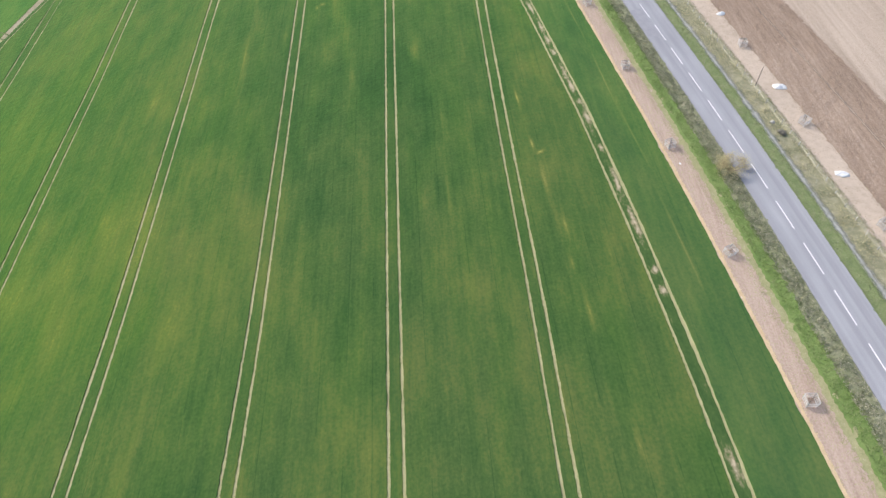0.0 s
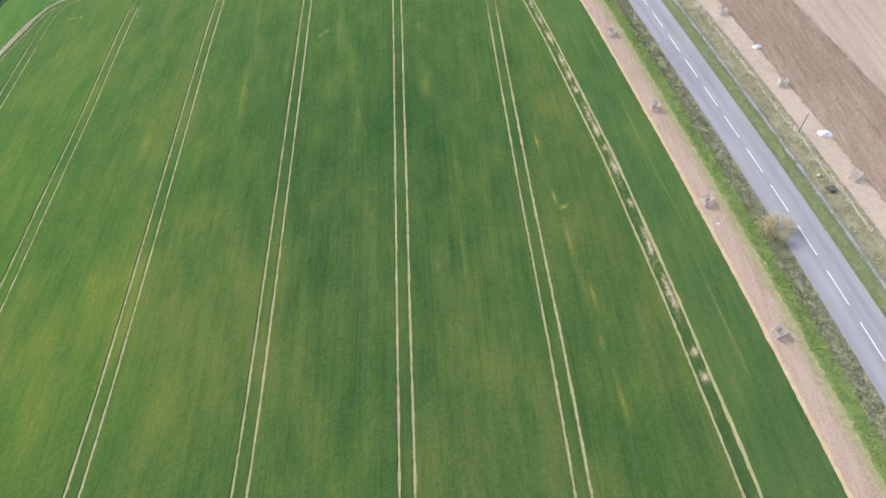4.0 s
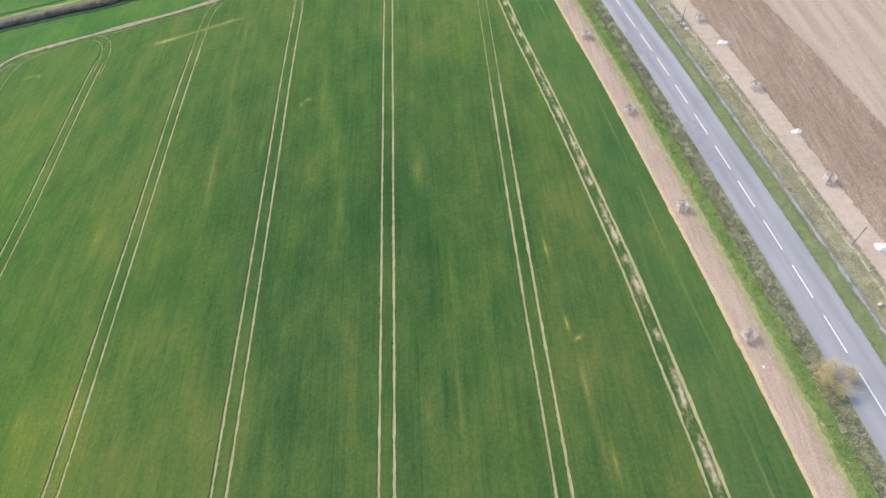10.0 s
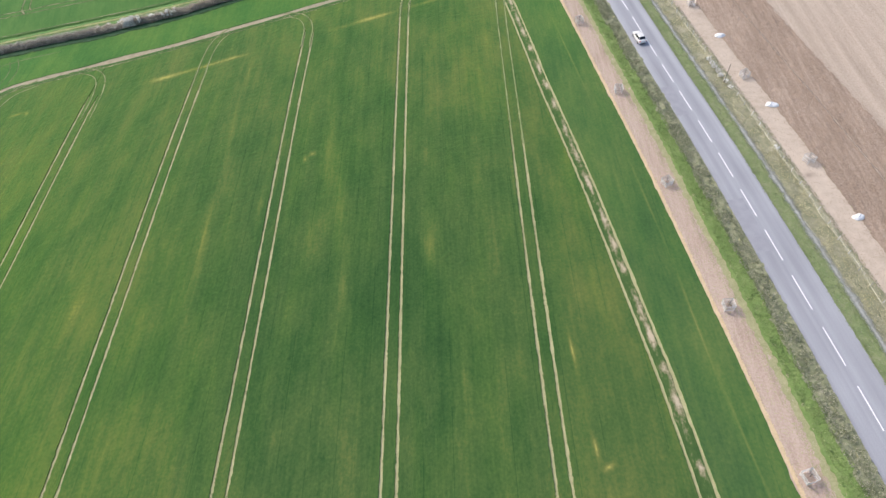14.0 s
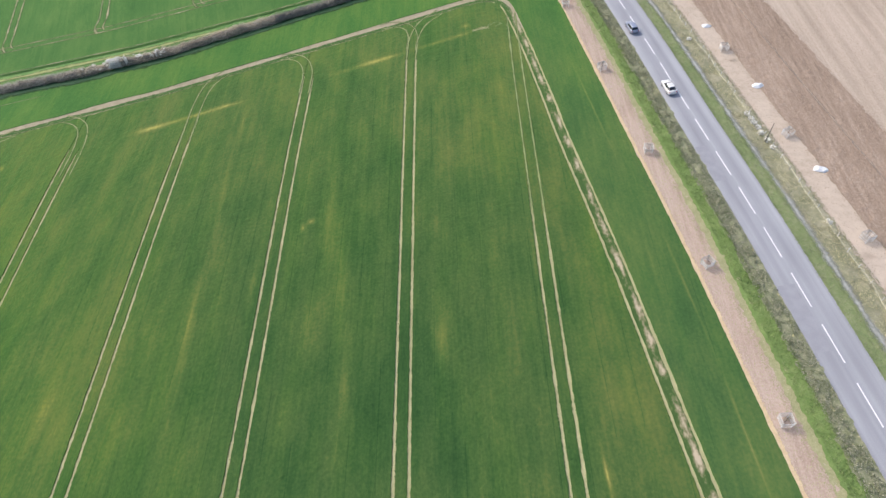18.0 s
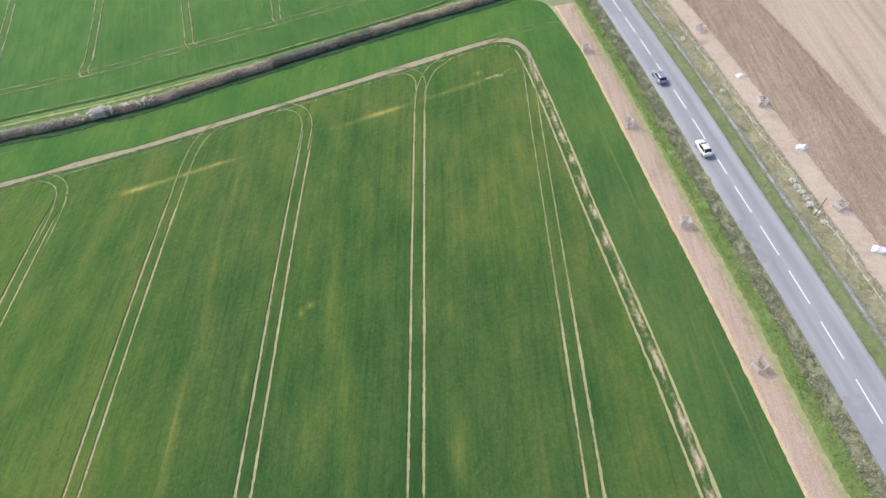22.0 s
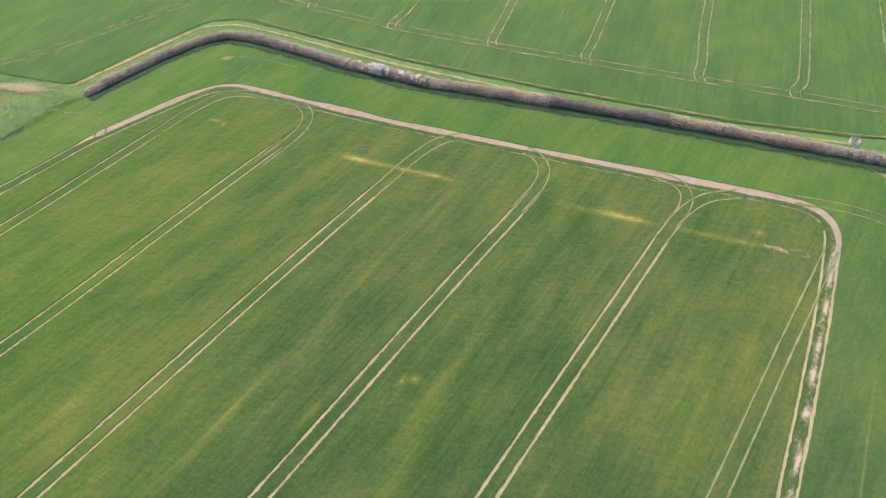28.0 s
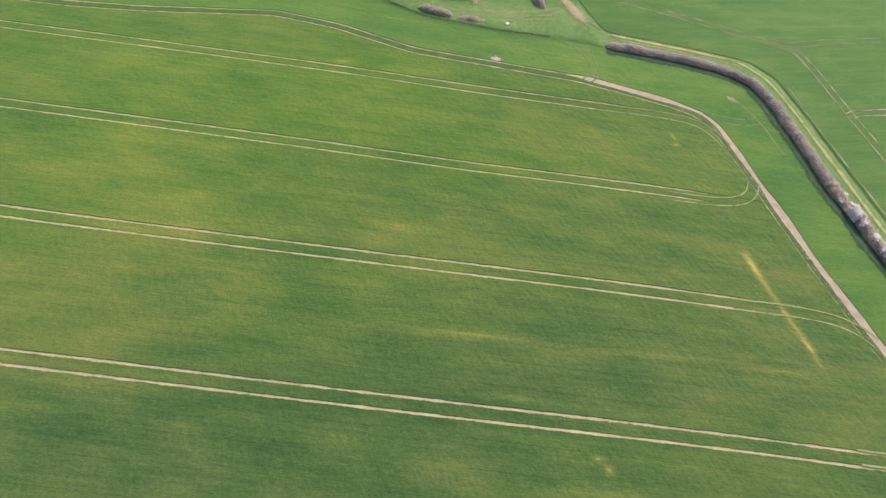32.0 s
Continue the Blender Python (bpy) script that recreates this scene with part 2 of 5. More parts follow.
M_crop = surface("wheat", [(0.34, (0.020, 0.058, 0.020)), (0.50, (0.043, 0.099, 0.030)), (0.62, (0.075, 0.129, 0.039)), (0.76, (0.136, 0.165, 0.049)), (0.90, (0.235, 0.235, 0.075)), (1.0, (0.37, 0.335, 0.095))],
                 [(w * 0.78, *r) for w, *r in CROP], bump=0.9, dist=0.14, fine=(3.4, 0.9), turn=TURN, rows=(4.0, 0.07, -0.08), spec=0.06, fuzz=FUZZ,
                 # broad patches paint in a cloud-gap sun spot and the darker steep-down view
                 drift=[(-54, 66, 32, 34, 0, 0.15), (-100, 110, 60, 110, 0, 0.03), (4, 60, 30, 40, 0, 0.03), (-8, 106, 44, 84, 0, -0.13), (-60, 190, 90, 24, 16, 0.08), (14, 168, 28, 42, 0, 0.07), (-25, 118, 36, 46, 0, -0.06)] + [(x, y, rx, ry, rz, a * (0.7 if (ry > 7 and a < 0.3) or (18 < x < 23 and y < 77) else 1.0)) for x, y, rx, ry, rz, a in WEAK],
                 # western patches of this yellower ramp paint in sun shining through the leaves
                 second=([(0.34, (0.024, 0.080, 0.019)), (0.50, (0.047, 0.122, 0.026)), (0.62, (0.079, 0.156, 0.031)), (0.76, (0.135, 0.196, 0.038)), (0.90, (0.25, 0.275, 0.045)), (1.0, (0.38, 0.345, 0.075))],
                         [(-92, 80, 74, 150, 0, 0.6), (-40, 208, 130, 26, 15, 0.6), (-52, 50, 40, 44, 0, 0.25), (34, 130, 14, 120, 2, 0.15)], 0.38))
BLOTCH = [(17.5, 2.6), (44, 1.2), (47.8, 0.9), (57.5, 4.2), (67.5, 4.2), (76.5, 1.0), (85, 3.2), (90.5, 1.3), (95, 2.0), (100, 3.6), (107.5, 1.6), (112.5, 2.0), (118, 3.2), (126, 2.6), (133, 3.2), (140.5, 3.6), (148.5, 2.6),
          (154.5, 2.2), (161, 3.4), (168, 2.0), (174, 2.6), (180, 3.4), (187, 3.0), (193.5, 3.2), (199, 3.0)]
blotch_x = [np.interp(y, [13, 31, 58, 87.5, 112, 138.5, 168, 193.6, 203], [33.4, 33.4, 32.9, 31.6, 29.6, 27.1, 24.1, 21.4, 20.3]) for y, _ in BLOTCH]
M_mid = surface("patchy_wheat", [(0.40, (0.036, 0.086, 0.028)), (0.70, (0.074, 0.126, 0.040)), (0.83, (0.25, 0.23, 0.135)), (0.97, (0.52, 0.43, 0.31))], [(0.55, 0.9, 0.3, 4), (0.45, 2.4, 1.4, 3), (0.2, 6, 5, 3)], bump=0.8, dist=0.08, fine=(3, 3), spec=0.06, fuzz=FUZZ,
                drift=[(x, y, 1.3, ln * 2.0, 4 if y > 90 else 0, 0.42) for x, (y, ln) in zip(blotch_x, BLOTCH)])
M_belt = surface("headland_wheat", [(0.34, (0.028, 0.075, 0.028)), (0.50, (0.056, 0.116, 0.040)), (0.62, (0.090, 0.146, 0.048)), (0.76, (0.148, 0.180, 0.060)), (0.92, (0.22, 0.225, 0.085))],
                 [(w * 0.72, *r) for w, *r in CROP], bump=0.9, dist=0.14, fine=(3.0, 1.2), turn=TURN, rows=(4.0, 0.07, -0.06), spec=0.06, fuzz=FUZZ, drift=[p for p in WEAK if p[0] > 30] + [(40, 95, 6, 70, 3, 0.07)],
                 second=([(0.34, (0.030, 0.092, 0.024)), (0.50, (0.055, 0.142, 0.036)), (0.62, (0.090, 0.176, 0.042)), (0.76, (0.145, 0.212, 0.054)), (0.92, (0.23, 0.25, 0.085))], [(-45, 206, 170, 70, 15, 1.1), (-128, 110, 70, 170, 0, 1.1)], 0.38))
M_crop_far = surface("wheat_far", [(0.38, (0.031, 0.090, 0.028)), (0.6, (0.059, 0.134, 0.039)), (0.8, (0.108, 0.186, 0.055))],
                     [(w * 0.78, *r) for w, *r in CROP], bump=0.8, dist=0.12, fine=(3.0, 1.6), turn=-14, rows=(4.0, 0.08, -0.08), spec=0.06, fuzz=FUZZ, drift=[(-160, 112, 60, 70, 0, 0.1), (-60, 260, 110, 60, 0, 0.08)])
M_press = surface("pressed_crop", [(0.3, (0.135, 0.215, 0.075)), (0.7, (0.25, 0.295, 0.13))], [(0.6, 0.5, 0.5, 3), (0.4, 5, 5, 2)], bump=0.5, sparse=0.38)
M_far_rut = surface("far_wheel_rut", [(0.3, (0.10, 0.175, 0.055)), (0.5, (0.20, 0.235, 0.10)), (0.7, (0.36, 0.335, 0.205))], [(0.7, 0.3, 0.3, 4), (0.3, 4, 4, 2)], bump=0.5, sparse=0.38)
M_green_rut = surface("overgrown_wheel_rut", [(0.3, (0.17, 0.24, 0.085)), (0.7, (0.30, 0.33, 0.145))], [(0.7, 0.3, 0.3, 4), (0.3, 4, 4, 2)], bump=0.5, sparse=0.22)
M_soil = surface("dry_soil", [(0.3, (0.30, 0.285, 0.145)), (0.55, (0.44, 0.415, 0.225)), (0.75, (0.56, 0.52, 0.31))],
                 [(0.35, 0.15, 0.15, 3), (0.35, 1.1, 1.1, 4), (0.3, 6, 6, 3)], bump=0.6, fine=(5, 5))
M_headtrack = surface("headland_track_soil", [(0.3, (0.30, 0.255, 0.165)), (0.5, (0.44, 0.38, 0.265)), (0.75, (0.56, 0.495, 0.365))], [(0.3, 0.1, 0.1, 3), (0.4, 0.8, 0.8, 4), (0.3, 5, 5, 3)], bump=0.6, fine=(4, 4))
M_margin = surface("margin_stubble", [(0.3, (0.35, 0.25, 0.195)), (0.5, (0.50, 0.38, 0.31)), (0.72, (0.61, 0.49, 0.41))],
                   [(0.2, 0.12, 0.12, 3), (0.4, 1.6, 0.12, 3), (0.4, 4.5, 3.5, 3)], bump=0.8, dist=0.06, fine=(4, 3), turn=4)
M_straw = surface("straw_edge", [(0.3, (0.56, 0.42, 0.25)), (0.7, (0.74, 0.59, 0.39))], [(0.5, 0.8, 0.8, 3), (0.5, 6, 6, 2)], bump=0.6)
M_tan = surface("dry_grass_edge", [(0.3, (0.27, 0.29, 0.13)), (0.7, (0.46, 0.42, 0.25))], [(0.5, 0.7, 0.7, 3), (0.5, 5, 5, 2)], bump=0.6)
M_drystrip = surface("dry_grass_strip", [(0.3, (0.21, 0.27, 0.09)), (0.7, (0.39, 0.395, 0.18))], [(0.5, 0.5, 0.5, 3), (0.5, 5, 5, 2)], bump=0.6, sparse=0.48)
# long grass with the shade at hedge and ditch feet painted into its colour
M_shadegrass = surface("painted_shade_grass", [(0.3, (0.020, 0.062, 0.028)), (0.7, (0.046, 0.108, 0.046))], [(0.5, 0.5, 0.5, 3), (0.5, 4, 4, 2)], bump=0.8, dist=0.1, sparse=0.08)
M_deadgrass = surface("dead_grass", [(0.3, (0.48, 0.45, 0.28)), (0.6, (0.70, 0.65, 0.46))], [(0.6, 0.5, 0.5, 3), (0.4, 5, 5, 2)], bump=0.5, sparse=0.45)
M_verge = surface("verge_grass", [(0.3, (0.11, 0.18, 0.05)), (0.5, (0.185, 0.275, 0.08)), (0.75, (0.31, 0.36, 0.15))],
                  [(0.3, 0.2, 0.2, 3), (0.35, 1.0, 1.0, 4), (0.35, 5, 5, 3)], bump=1.0, dist=0.12, fine=(3, 3))
M_verge2 = surface("far_verge_grass", [(0.3, (0.13, 0.19, 0.075)), (0.5, (0.215, 0.265, 0.115)), (0.75, (0.35, 0.34, 0.215)), (0.95, (0.42, 0.37, 0.27))],
                   [(0.3, 0.2, 0.2, 3), (0.35, 1.0, 1.0, 4), (0.35, 5, 5, 3)], bump=1.0, dist=0.12, fine=(3, 3), drift=[(50, 235, 50, 70, 0, 0.3)])
M_rough = surface("rough_grass", [(0.3, (0.17, 0.19, 0.10)), (0.5, (0.30, 0.29, 0.185)), (0.7, (0.47, 0.42, 0.31))],
                  [(0.4, 0.25, 0.25, 4), (0.35, 1.2, 1.2, 4), (0.25, 5, 5, 3)], bump=1.0, dist=0.15, fine=(2.5, 2.5))
M_meadow = surface("meadow_grass", [(0.3, (0.065, 0.155, 0.045)), (0.5, (0.115, 0.22, 0.07)), (0.75, (0.20, 0.29, 0.11)), (1.0, (0.37, 0.40, 0.21))],
                   [(0.4, 0.12, 0.12, 4), (0.4, 0.7, 0.7, 4), (0.2, 5, 5, 3)], bump=1.0, dist=0.15, fine=(2.5, 2.5), spec=0.1, fuzz=FUZZ, drift=[(-131, 128, 13, 34, 0, 0.16), (-136, 148, 14, 7, -25, 0.2)])
M_scrub = surface("bramble_scrub", [(0.3, (0.14, 0.17, 0.085)), (0.5, (0.265, 0.275, 0.165)), (0.72, (0.43, 0.405, 0.295))],
                  [(0.3, 0.3, 0.3, 4), (0.4, 1.6, 1.6, 4), (0.3, 6, 6, 3)], bump=1.0, dist=0.2, fine=(3, 3))
M_scrubleaf = surface("bramble_leaf", [(0.25, (0.175, 0.20, 0.11)), (0.5, (0.30, 0.315, 0.205)), (0.8, (0.48, 0.455, 0.36))], [(0.5, 0.5, 0.5, 3), (0.5, 4, 4, 2)], bump=0, island=0.95, thin=0.2)
M_path = surface("grey_path", [(0.3, (0.31, 0.315, 0.29)), (0.6, (0.41, 0.415, 0.39))], [(0.5, 0.4, 0.4, 4), (0.5, 4, 4, 3)], bump=0.4, sparse=0.58)
M_track = surface("field_edge_soil", [(0.3, (0.41, 0.33, 0.255)), (0.5, (0.54, 0.445, 0.36)), (0.75, (0.64, 0.54, 0.445))],
                  [(0.3, 0.1, 0.1, 3), (0.4, 0.8, 0.8, 4), (0.3, 5, 5, 3)], bump=0.6, fine=(4, 4))
M_plough = surface("ploughed_soil", [(0.3, (0.21, 0.15, 0.105)), (0.5, (0.35, 0.26, 0.198)), (0.72, (0.55, 0.43, 0.34))],
                   [(0.2, 0.1, 0.03, 3), (0.35, 1.6, 0.12, 3), (0.45, 4.5, 3.0, 4)], bump=1.0, dist=0.2, fine=(2.2, 1.3), turn=4)
M_plough_line = surface("pressed_plough_soil", [(0.3, (0.36, 0.28, 0.215)), (0.7, (0.52, 0.42, 0.335))], [(0.5, 0.4, 0.4, 3), (0.5, 4, 4, 2)], bump=0.5, sparse=0.5)
M_harrow = surface("harrowed_soil", [(0.3, (0.34, 0.27, 0.205)), (0.5, (0.475, 0.385, 0.31)), (0.72, (0.61, 0.515, 0.425))],
                   [(0.2, 0.10, 0.03, 3), (0.45, 0.7, 0.02, 3), (0.35, 4.5, 3.0, 4)], bump=0.8, dist=0.12, fine=(2.5, 2), turn=4)
M_road = surface("worn_asphalt", [(0.3, (0.25, 0.25, 0.275)), (0.5, (0.345, 0.348, 0.38)), (0.70, (0.47, 0.473, 0.505))],
                 [(0.5, 0.75, 0.006, 2), (0.25, 0.4, 0.08, 3), (0.25, 9, 9, 3)], rough=0.75, bump=0.25, dist=0.02, fine=(20, 20), uv=True)
M_patch = surface("new_asphalt", [(0.3, (0.28, 0.28, 0.31)), (0.7, (0.36, 0.36, 0.395))], [(0.5, 0.8, 0.8, 2), (0.5, 9, 9, 3)], rough=0.8, bump=0.2)
M_line = surface("road_paint", [(0.3, (0.72, 0.70, 0.72)), (0.6, (0.86, 0.84, 0.86))], [(0.5, 1.5, 1.5, 3), (0.5, 12, 12, 3)], rough=0.6, bump=0.1)
M_wood = surface("weathered_timber", [(0.3, (0.50, 0.48, 0.465)), (0.5, (0.66, 0.64, 0.625)), (0.75, (0.78, 0.76, 0.75))],
                 [(0.5, 2, 2, 3), (0.5, 14, 14, 3)], bump=0.3, dist=0.01, fine=(20, 20), obj=0.4)
M_bark = surface("bark", [(0.3, (0.10, 0.075, 0.055)), (0.7, (0.22, 0.175, 0.13))], [(0.5, 2, 2, 3), (0.5, 12, 12, 3)], bump=0.6, dist=0.02)
M_twigwood = surface("pale_branch_bark", [(0.3, (0.28, 0.23, 0.17)), (0.7, (0.46, 0.39, 0.30))], [(0.5, 2, 2, 3), (0.5, 12, 12, 3)], bump=0.5, dist=0.02)
M_sack = surface("white_sheeting", [(0.3, (0.70, 0.70, 0.72)), (0.6, (0.86, 0.86, 0.86))], [(0.5, 1.5, 1.5, 3), (0.5, 6, 6, 2)], rough=0.5, bump=0.3)
M_pole = surface("dark_pole", [(0.3, (0.09, 0.085, 0.08)), (0.7, (0.17, 0.16, 0.15))], [(1.0, 3, 3, 3)], bump=0.2)
M_wire = surface("galvanised_wire", [(0.3, (0.30, 0.29, 0.27)), (0.7, (0.45, 0.44, 0.42))], [(1.0, 3, 3, 2)], rough=0.5, metal=0.7, bump=0)
M_stone = surface("pale_stone", [(0.3, (0.40, 0.38, 0.34)), (0.7, (0.62, 0.60, 0.56))], [(0.5, 2, 2, 3), (0.5, 10, 10, 3)], bump=0.5)


def twig_material(name, lo, mid, hi):
    return surface(name, [(0.2, lo), (0.5, mid), (0.85, hi)], [(0.6, 0.22, 0.22, 3), (0.6, 0.9, 0.9, 3)], bump=0, island=0.28, thin=0.18)


M_hedge_grey = twig_material("hedge_grey_twigs", (0.25, 0.22, 0.18), (0.51, 0.455, 0.385), (0.77, 0.70, 0.595))
M_hedge_brown = twig_material("hedge_brown_twigs", (0.27, 0.215, 0.165), (0.55, 0.46, 0.355), (0.81, 0.72, 0.58))
M_hedge_green = twig_material("hedge_green_twigs", (0.10, 0.11, 0.095), (0.225, 0.225, 0.20), (0.42, 0.385, 0.34))
M_hedge_olive = twig_material("hedge_olive_twigs", (0.30, 0.29, 0.19), (0.52, 0.49, 0.35), (0.74, 0.68, 0.53))
M_blossom = twig_material("blackthorn_blossom", (0.76, 0.74, 0.68), (0.88, 0.865, 0.81), (0.94, 0.93, 0.89))
M_bush = twig_material("budding_twigs", (0.40, 0.34, 0.17), (0.58, 0.50, 0.27), (0.76, 0.67, 0.41))
M_drytuft = twig_material("dry_grass_tufts", (0.30, 0.29, 0.13), (0.54, 0.49, 0.28), (0.76, 0.69, 0.48))
M_dulltuft = twig_material("dull_verge_blades", (0.12, 0.155, 0.075), (0.21, 0.245, 0.13), (0.35, 0.36, 0.23))
M_vergetuft = twig_material("verge_tuft_blades", (0.075, 0.13, 0.04), (0.165, 0.24, 0.08), (0.32, 0.37, 0.16))
M_woodland = twig_material("bare_woodland_twigs", (0.50, 0.425, 0.32), (0.70, 0.61, 0.475), (0.84, 0.76, 0.62))


M_hedge_core = surface("hedge_inner_twigs", [(0.3, (0.115, 0.10, 0.085)), (0.5, (0.20, 0.175, 0.15)), (0.72, (0.32, 0.28, 0.235))], [(0.4, 0.6, 0.6, 3), (0.6, 3.5, 3.5, 3)], bump=1.0, dist=0.25, fine=(2.5, 2.5))


def plain(name, rgb, rough=0.4, metal=0.0, coat=0.0, spec=0.5):
    m = surface(name, [(0.3, tuple(c * 0.92 for c in rgb)), (0.7, tuple(min(1, c * 1.06) for c in rgb))], [(0.6, 1.3, 1.3, 2), (0.4, 9, 9, 2)], rough=rough, metal=metal, bump=0, spec=spec)
    m.node_tree.nodes["Principled BSDF"].inputs["Coat Weight"].default_value = coat
    return m


# ---- shape helpers ----
def vnoise(x, y, seed=0):
    """Smooth value noise in 0..1 for arrays."""
    xi, yi = np.floor(x).astype(np.int64), np.floor(y).astype(np.int64)
    fx, fy = x - xi, y - yi
    fx, fy = fx * fx * (3 - 2 * fx), fy * fy * (3 - 2 * fy)

    def hsh(i, j):
        v = (i * 374761393 + j * 668265263 + seed * 1442695041) & 0x7FFFFFFF
        v = ((v ^ (v >> 13)) * 1274126177) & 0x7FFFFFFF
        return ((v ^ (v >> 16)) & 0xFFFF) / 65535.0

    return (hsh(xi, yi) * (1 - fx) + hsh(xi + 1, yi) * fx) * (1 - fy) + (hsh(xi, yi + 1) * (1 - fx) + hsh(xi + 1, yi + 1) * fx) * fy


def mesh_object(name, verts, faces, material, parent=None, label="", smooth=False, uvs=None):
    me = bpy.data.meshes.new(name)
    me.from_pydata([tuple(v) for v in verts], [], faces)
    me.materials.append(material)
    if smooth:
        me.polygons.foreach_set("use_smooth", [True] * len(me.polygons))
    if uvs is not None:
        lay = me.uv_layers.new(name="UVMap")
        idx = np.zeros(len(me.loops), dtype=np.int32)
        me.loops.foreach_get("vertex_index", idx)
        lay.data.foreach_set("uv", np.asarray(uvs, dtype=np.float32)[idx].ravel())
    me.update()
    ob = new(name, me)
    if parent:
        ob.parent = parent
    if label:
        ob["label"] = label
    return ob


def part(name, bm, material, parent, label=""):
    """Links a bmesh as one mesh under a thing or a part."""
    me = bpy.data.meshes.new(name)
    bm.to_mesh(me)
    bm.free()
    me.materials.append(material)
    ob = new(name, me)
    ob.parent = parent
    if label:
        ob["label"] = label
    return ob


def slab(name, grid, z, material, rough_z=0.05, edge=0.06, wall=0.0, smooth=True, uvs=None, seed=0, scale=1.3, sides="lr"):
    """A sheet over a grid [rows, columns, 2] of plan points at height z, with ragged sides and, with wall, side faces that go down."""
    g = np.array(grid, float)
    r, c, _ = g.shape
    if edge:
        for col, sgn in ((0, 1.0), (c - 1, -1.0)):
            if (col == 0 and "l" in sides) or (col and "r" in sides):
                inner = g[:, 1 if col == 0 else c - 2]
                way = inner - g[:, col]
                way = way / (np.linalg.norm(way, axis=1, keepdims=True) + 1e-9)
                j = 0.5 * vnoise(g[:, col, 0] * 0.8, g[:, col, 1] * 0.8, seed + 5) + 1.0 * vnoise(g[:, col, 0] * 4.1, g[:, col, 1] * 4.1, seed + 9) - 0.75
                g[:, col] += way * (j * edge * 1.6)[:, None]
    zz = z + rough_z * (vnoise(g[..., 0] * scale, g[..., 1] * scale, seed) + 0.5 * vnoise(g[..., 0] * scale * 2.7, g[..., 1] * scale * 2.7, seed + 3) - 0.75)
    verts = np.concatenate([g, zz[..., None]], -1).reshape(-1, 3)
    idx = np.arange(r * c).reshape(r, c)
    faces = np.stack([idx[:-1, :-1], idx[:-1, 1:], idx[1:, 1:], idx[1:, :-1]], -1).reshape(-1, 4)
    a0, b0, d0 = verts[faces[0][0]], verts[faces[0][1]], verts[faces[0][3]]
    if (b0[0] - a0[0]) * (d0[1] - a0[1]) - (b0[1] - a0[1]) * (d0[0] - a0[0]) < 0:
        faces = faces[:, ::-1]
    faces = faces.tolist()
    if wall:
        loop = np.concatenate([idx[0, :], idx[1:, -1], idx[-1, -2::-1], idx[-2:0:-1, 0]])
        low = verts[loop].copy()
        low[:, 2] = z - wall
        n0 = len(verts)
        verts = np.concatenate([verts, low])
        m = len(loop)
        k = np.arange(m)
        k2 = (k + 1) % m
        faces += np.stack([loop[k], loop[k2], n0 + k2, n0 + k], -1).tolist()
        if uvs is not None:
            uvs = np.concatenate([uvs.reshape(-1, 2), uvs.reshape(-1, 2)[loop]])
    elif uvs is not None:
        uvs = uvs.reshape(-1, 2)
    ob = mesh_object(name, verts, faces, material, smooth=smooth and not wall, uvs=uvs)
    return ob


def resample(pts, step):
    p = np.array(pts, float)
    s = np.r_[0, np.cumsum(np.linalg.norm(np.diff(p, axis=0), axis=1))]
    n = max(2, int(s[-1] / step) + 1)
    q = np.linspace(0, s[-1], n)
    return np.stack([np.interp(q, s, p[:, k]) for k in range(2)], -1)


def smooth_line(p, rounds):
    p = p.copy()
    for _ in range(rounds):
        p[1:-1] = 0.25 * p[:-2] + 0.5 * p[1:-1] + 0.25 * p[2:]
    return p


def offset(p, d):
    """The line p moved d metres to the right of its way."""
    t = np.gradient(p, axis=0)
    t /= np.linalg.norm(t, axis=1, keepdims=True) + 1e-9
    return p + d * np.stack([t[:, 1], -t[:, 0]], -1)


def between(a, b, cols):
    u = np.linspace(0, 1, cols)[None, :, None]
    return a[:, None] * (1 - u) + b[:, None] * u


def ribbon(name, pts, width, z, material, edge=0.08, step=0.5, seed=0, rounds=6, cols=3, taper=False):
    p = smooth_line(resample(pts, step), rounds)
    w = np.full(len(p), width / 2)
    w *= 0.8 + 0.45 * vnoise(p[:, 0] * 0.35, p[:, 1] * 0.35, seed + 21)
    if taper:
        w *= np.clip(np.minimum(np.arange(len(p)), np.arange(len(p))[::-1]) / 6.0, 0.05, 1)
    t = np.gradient(p, axis=0)
    t /= np.linalg.norm(t, axis=1, keepdims=True) + 1e-9
    nrm = np.stack([t[:, 1], -t[:, 0]], -1)
    s = np.r_[0, np.cumsum(np.linalg.norm(np.diff(p, axis=0), axis=1))]
    uvs = np.stack(np.meshgrid(np.linspace(-1, 1, cols), s), -1)
    return slab(name, between(p - nrm * w[:, None], p + nrm * w[:, None], cols), z, material, 0.01, edge, seed=seed, uvs=uvs)


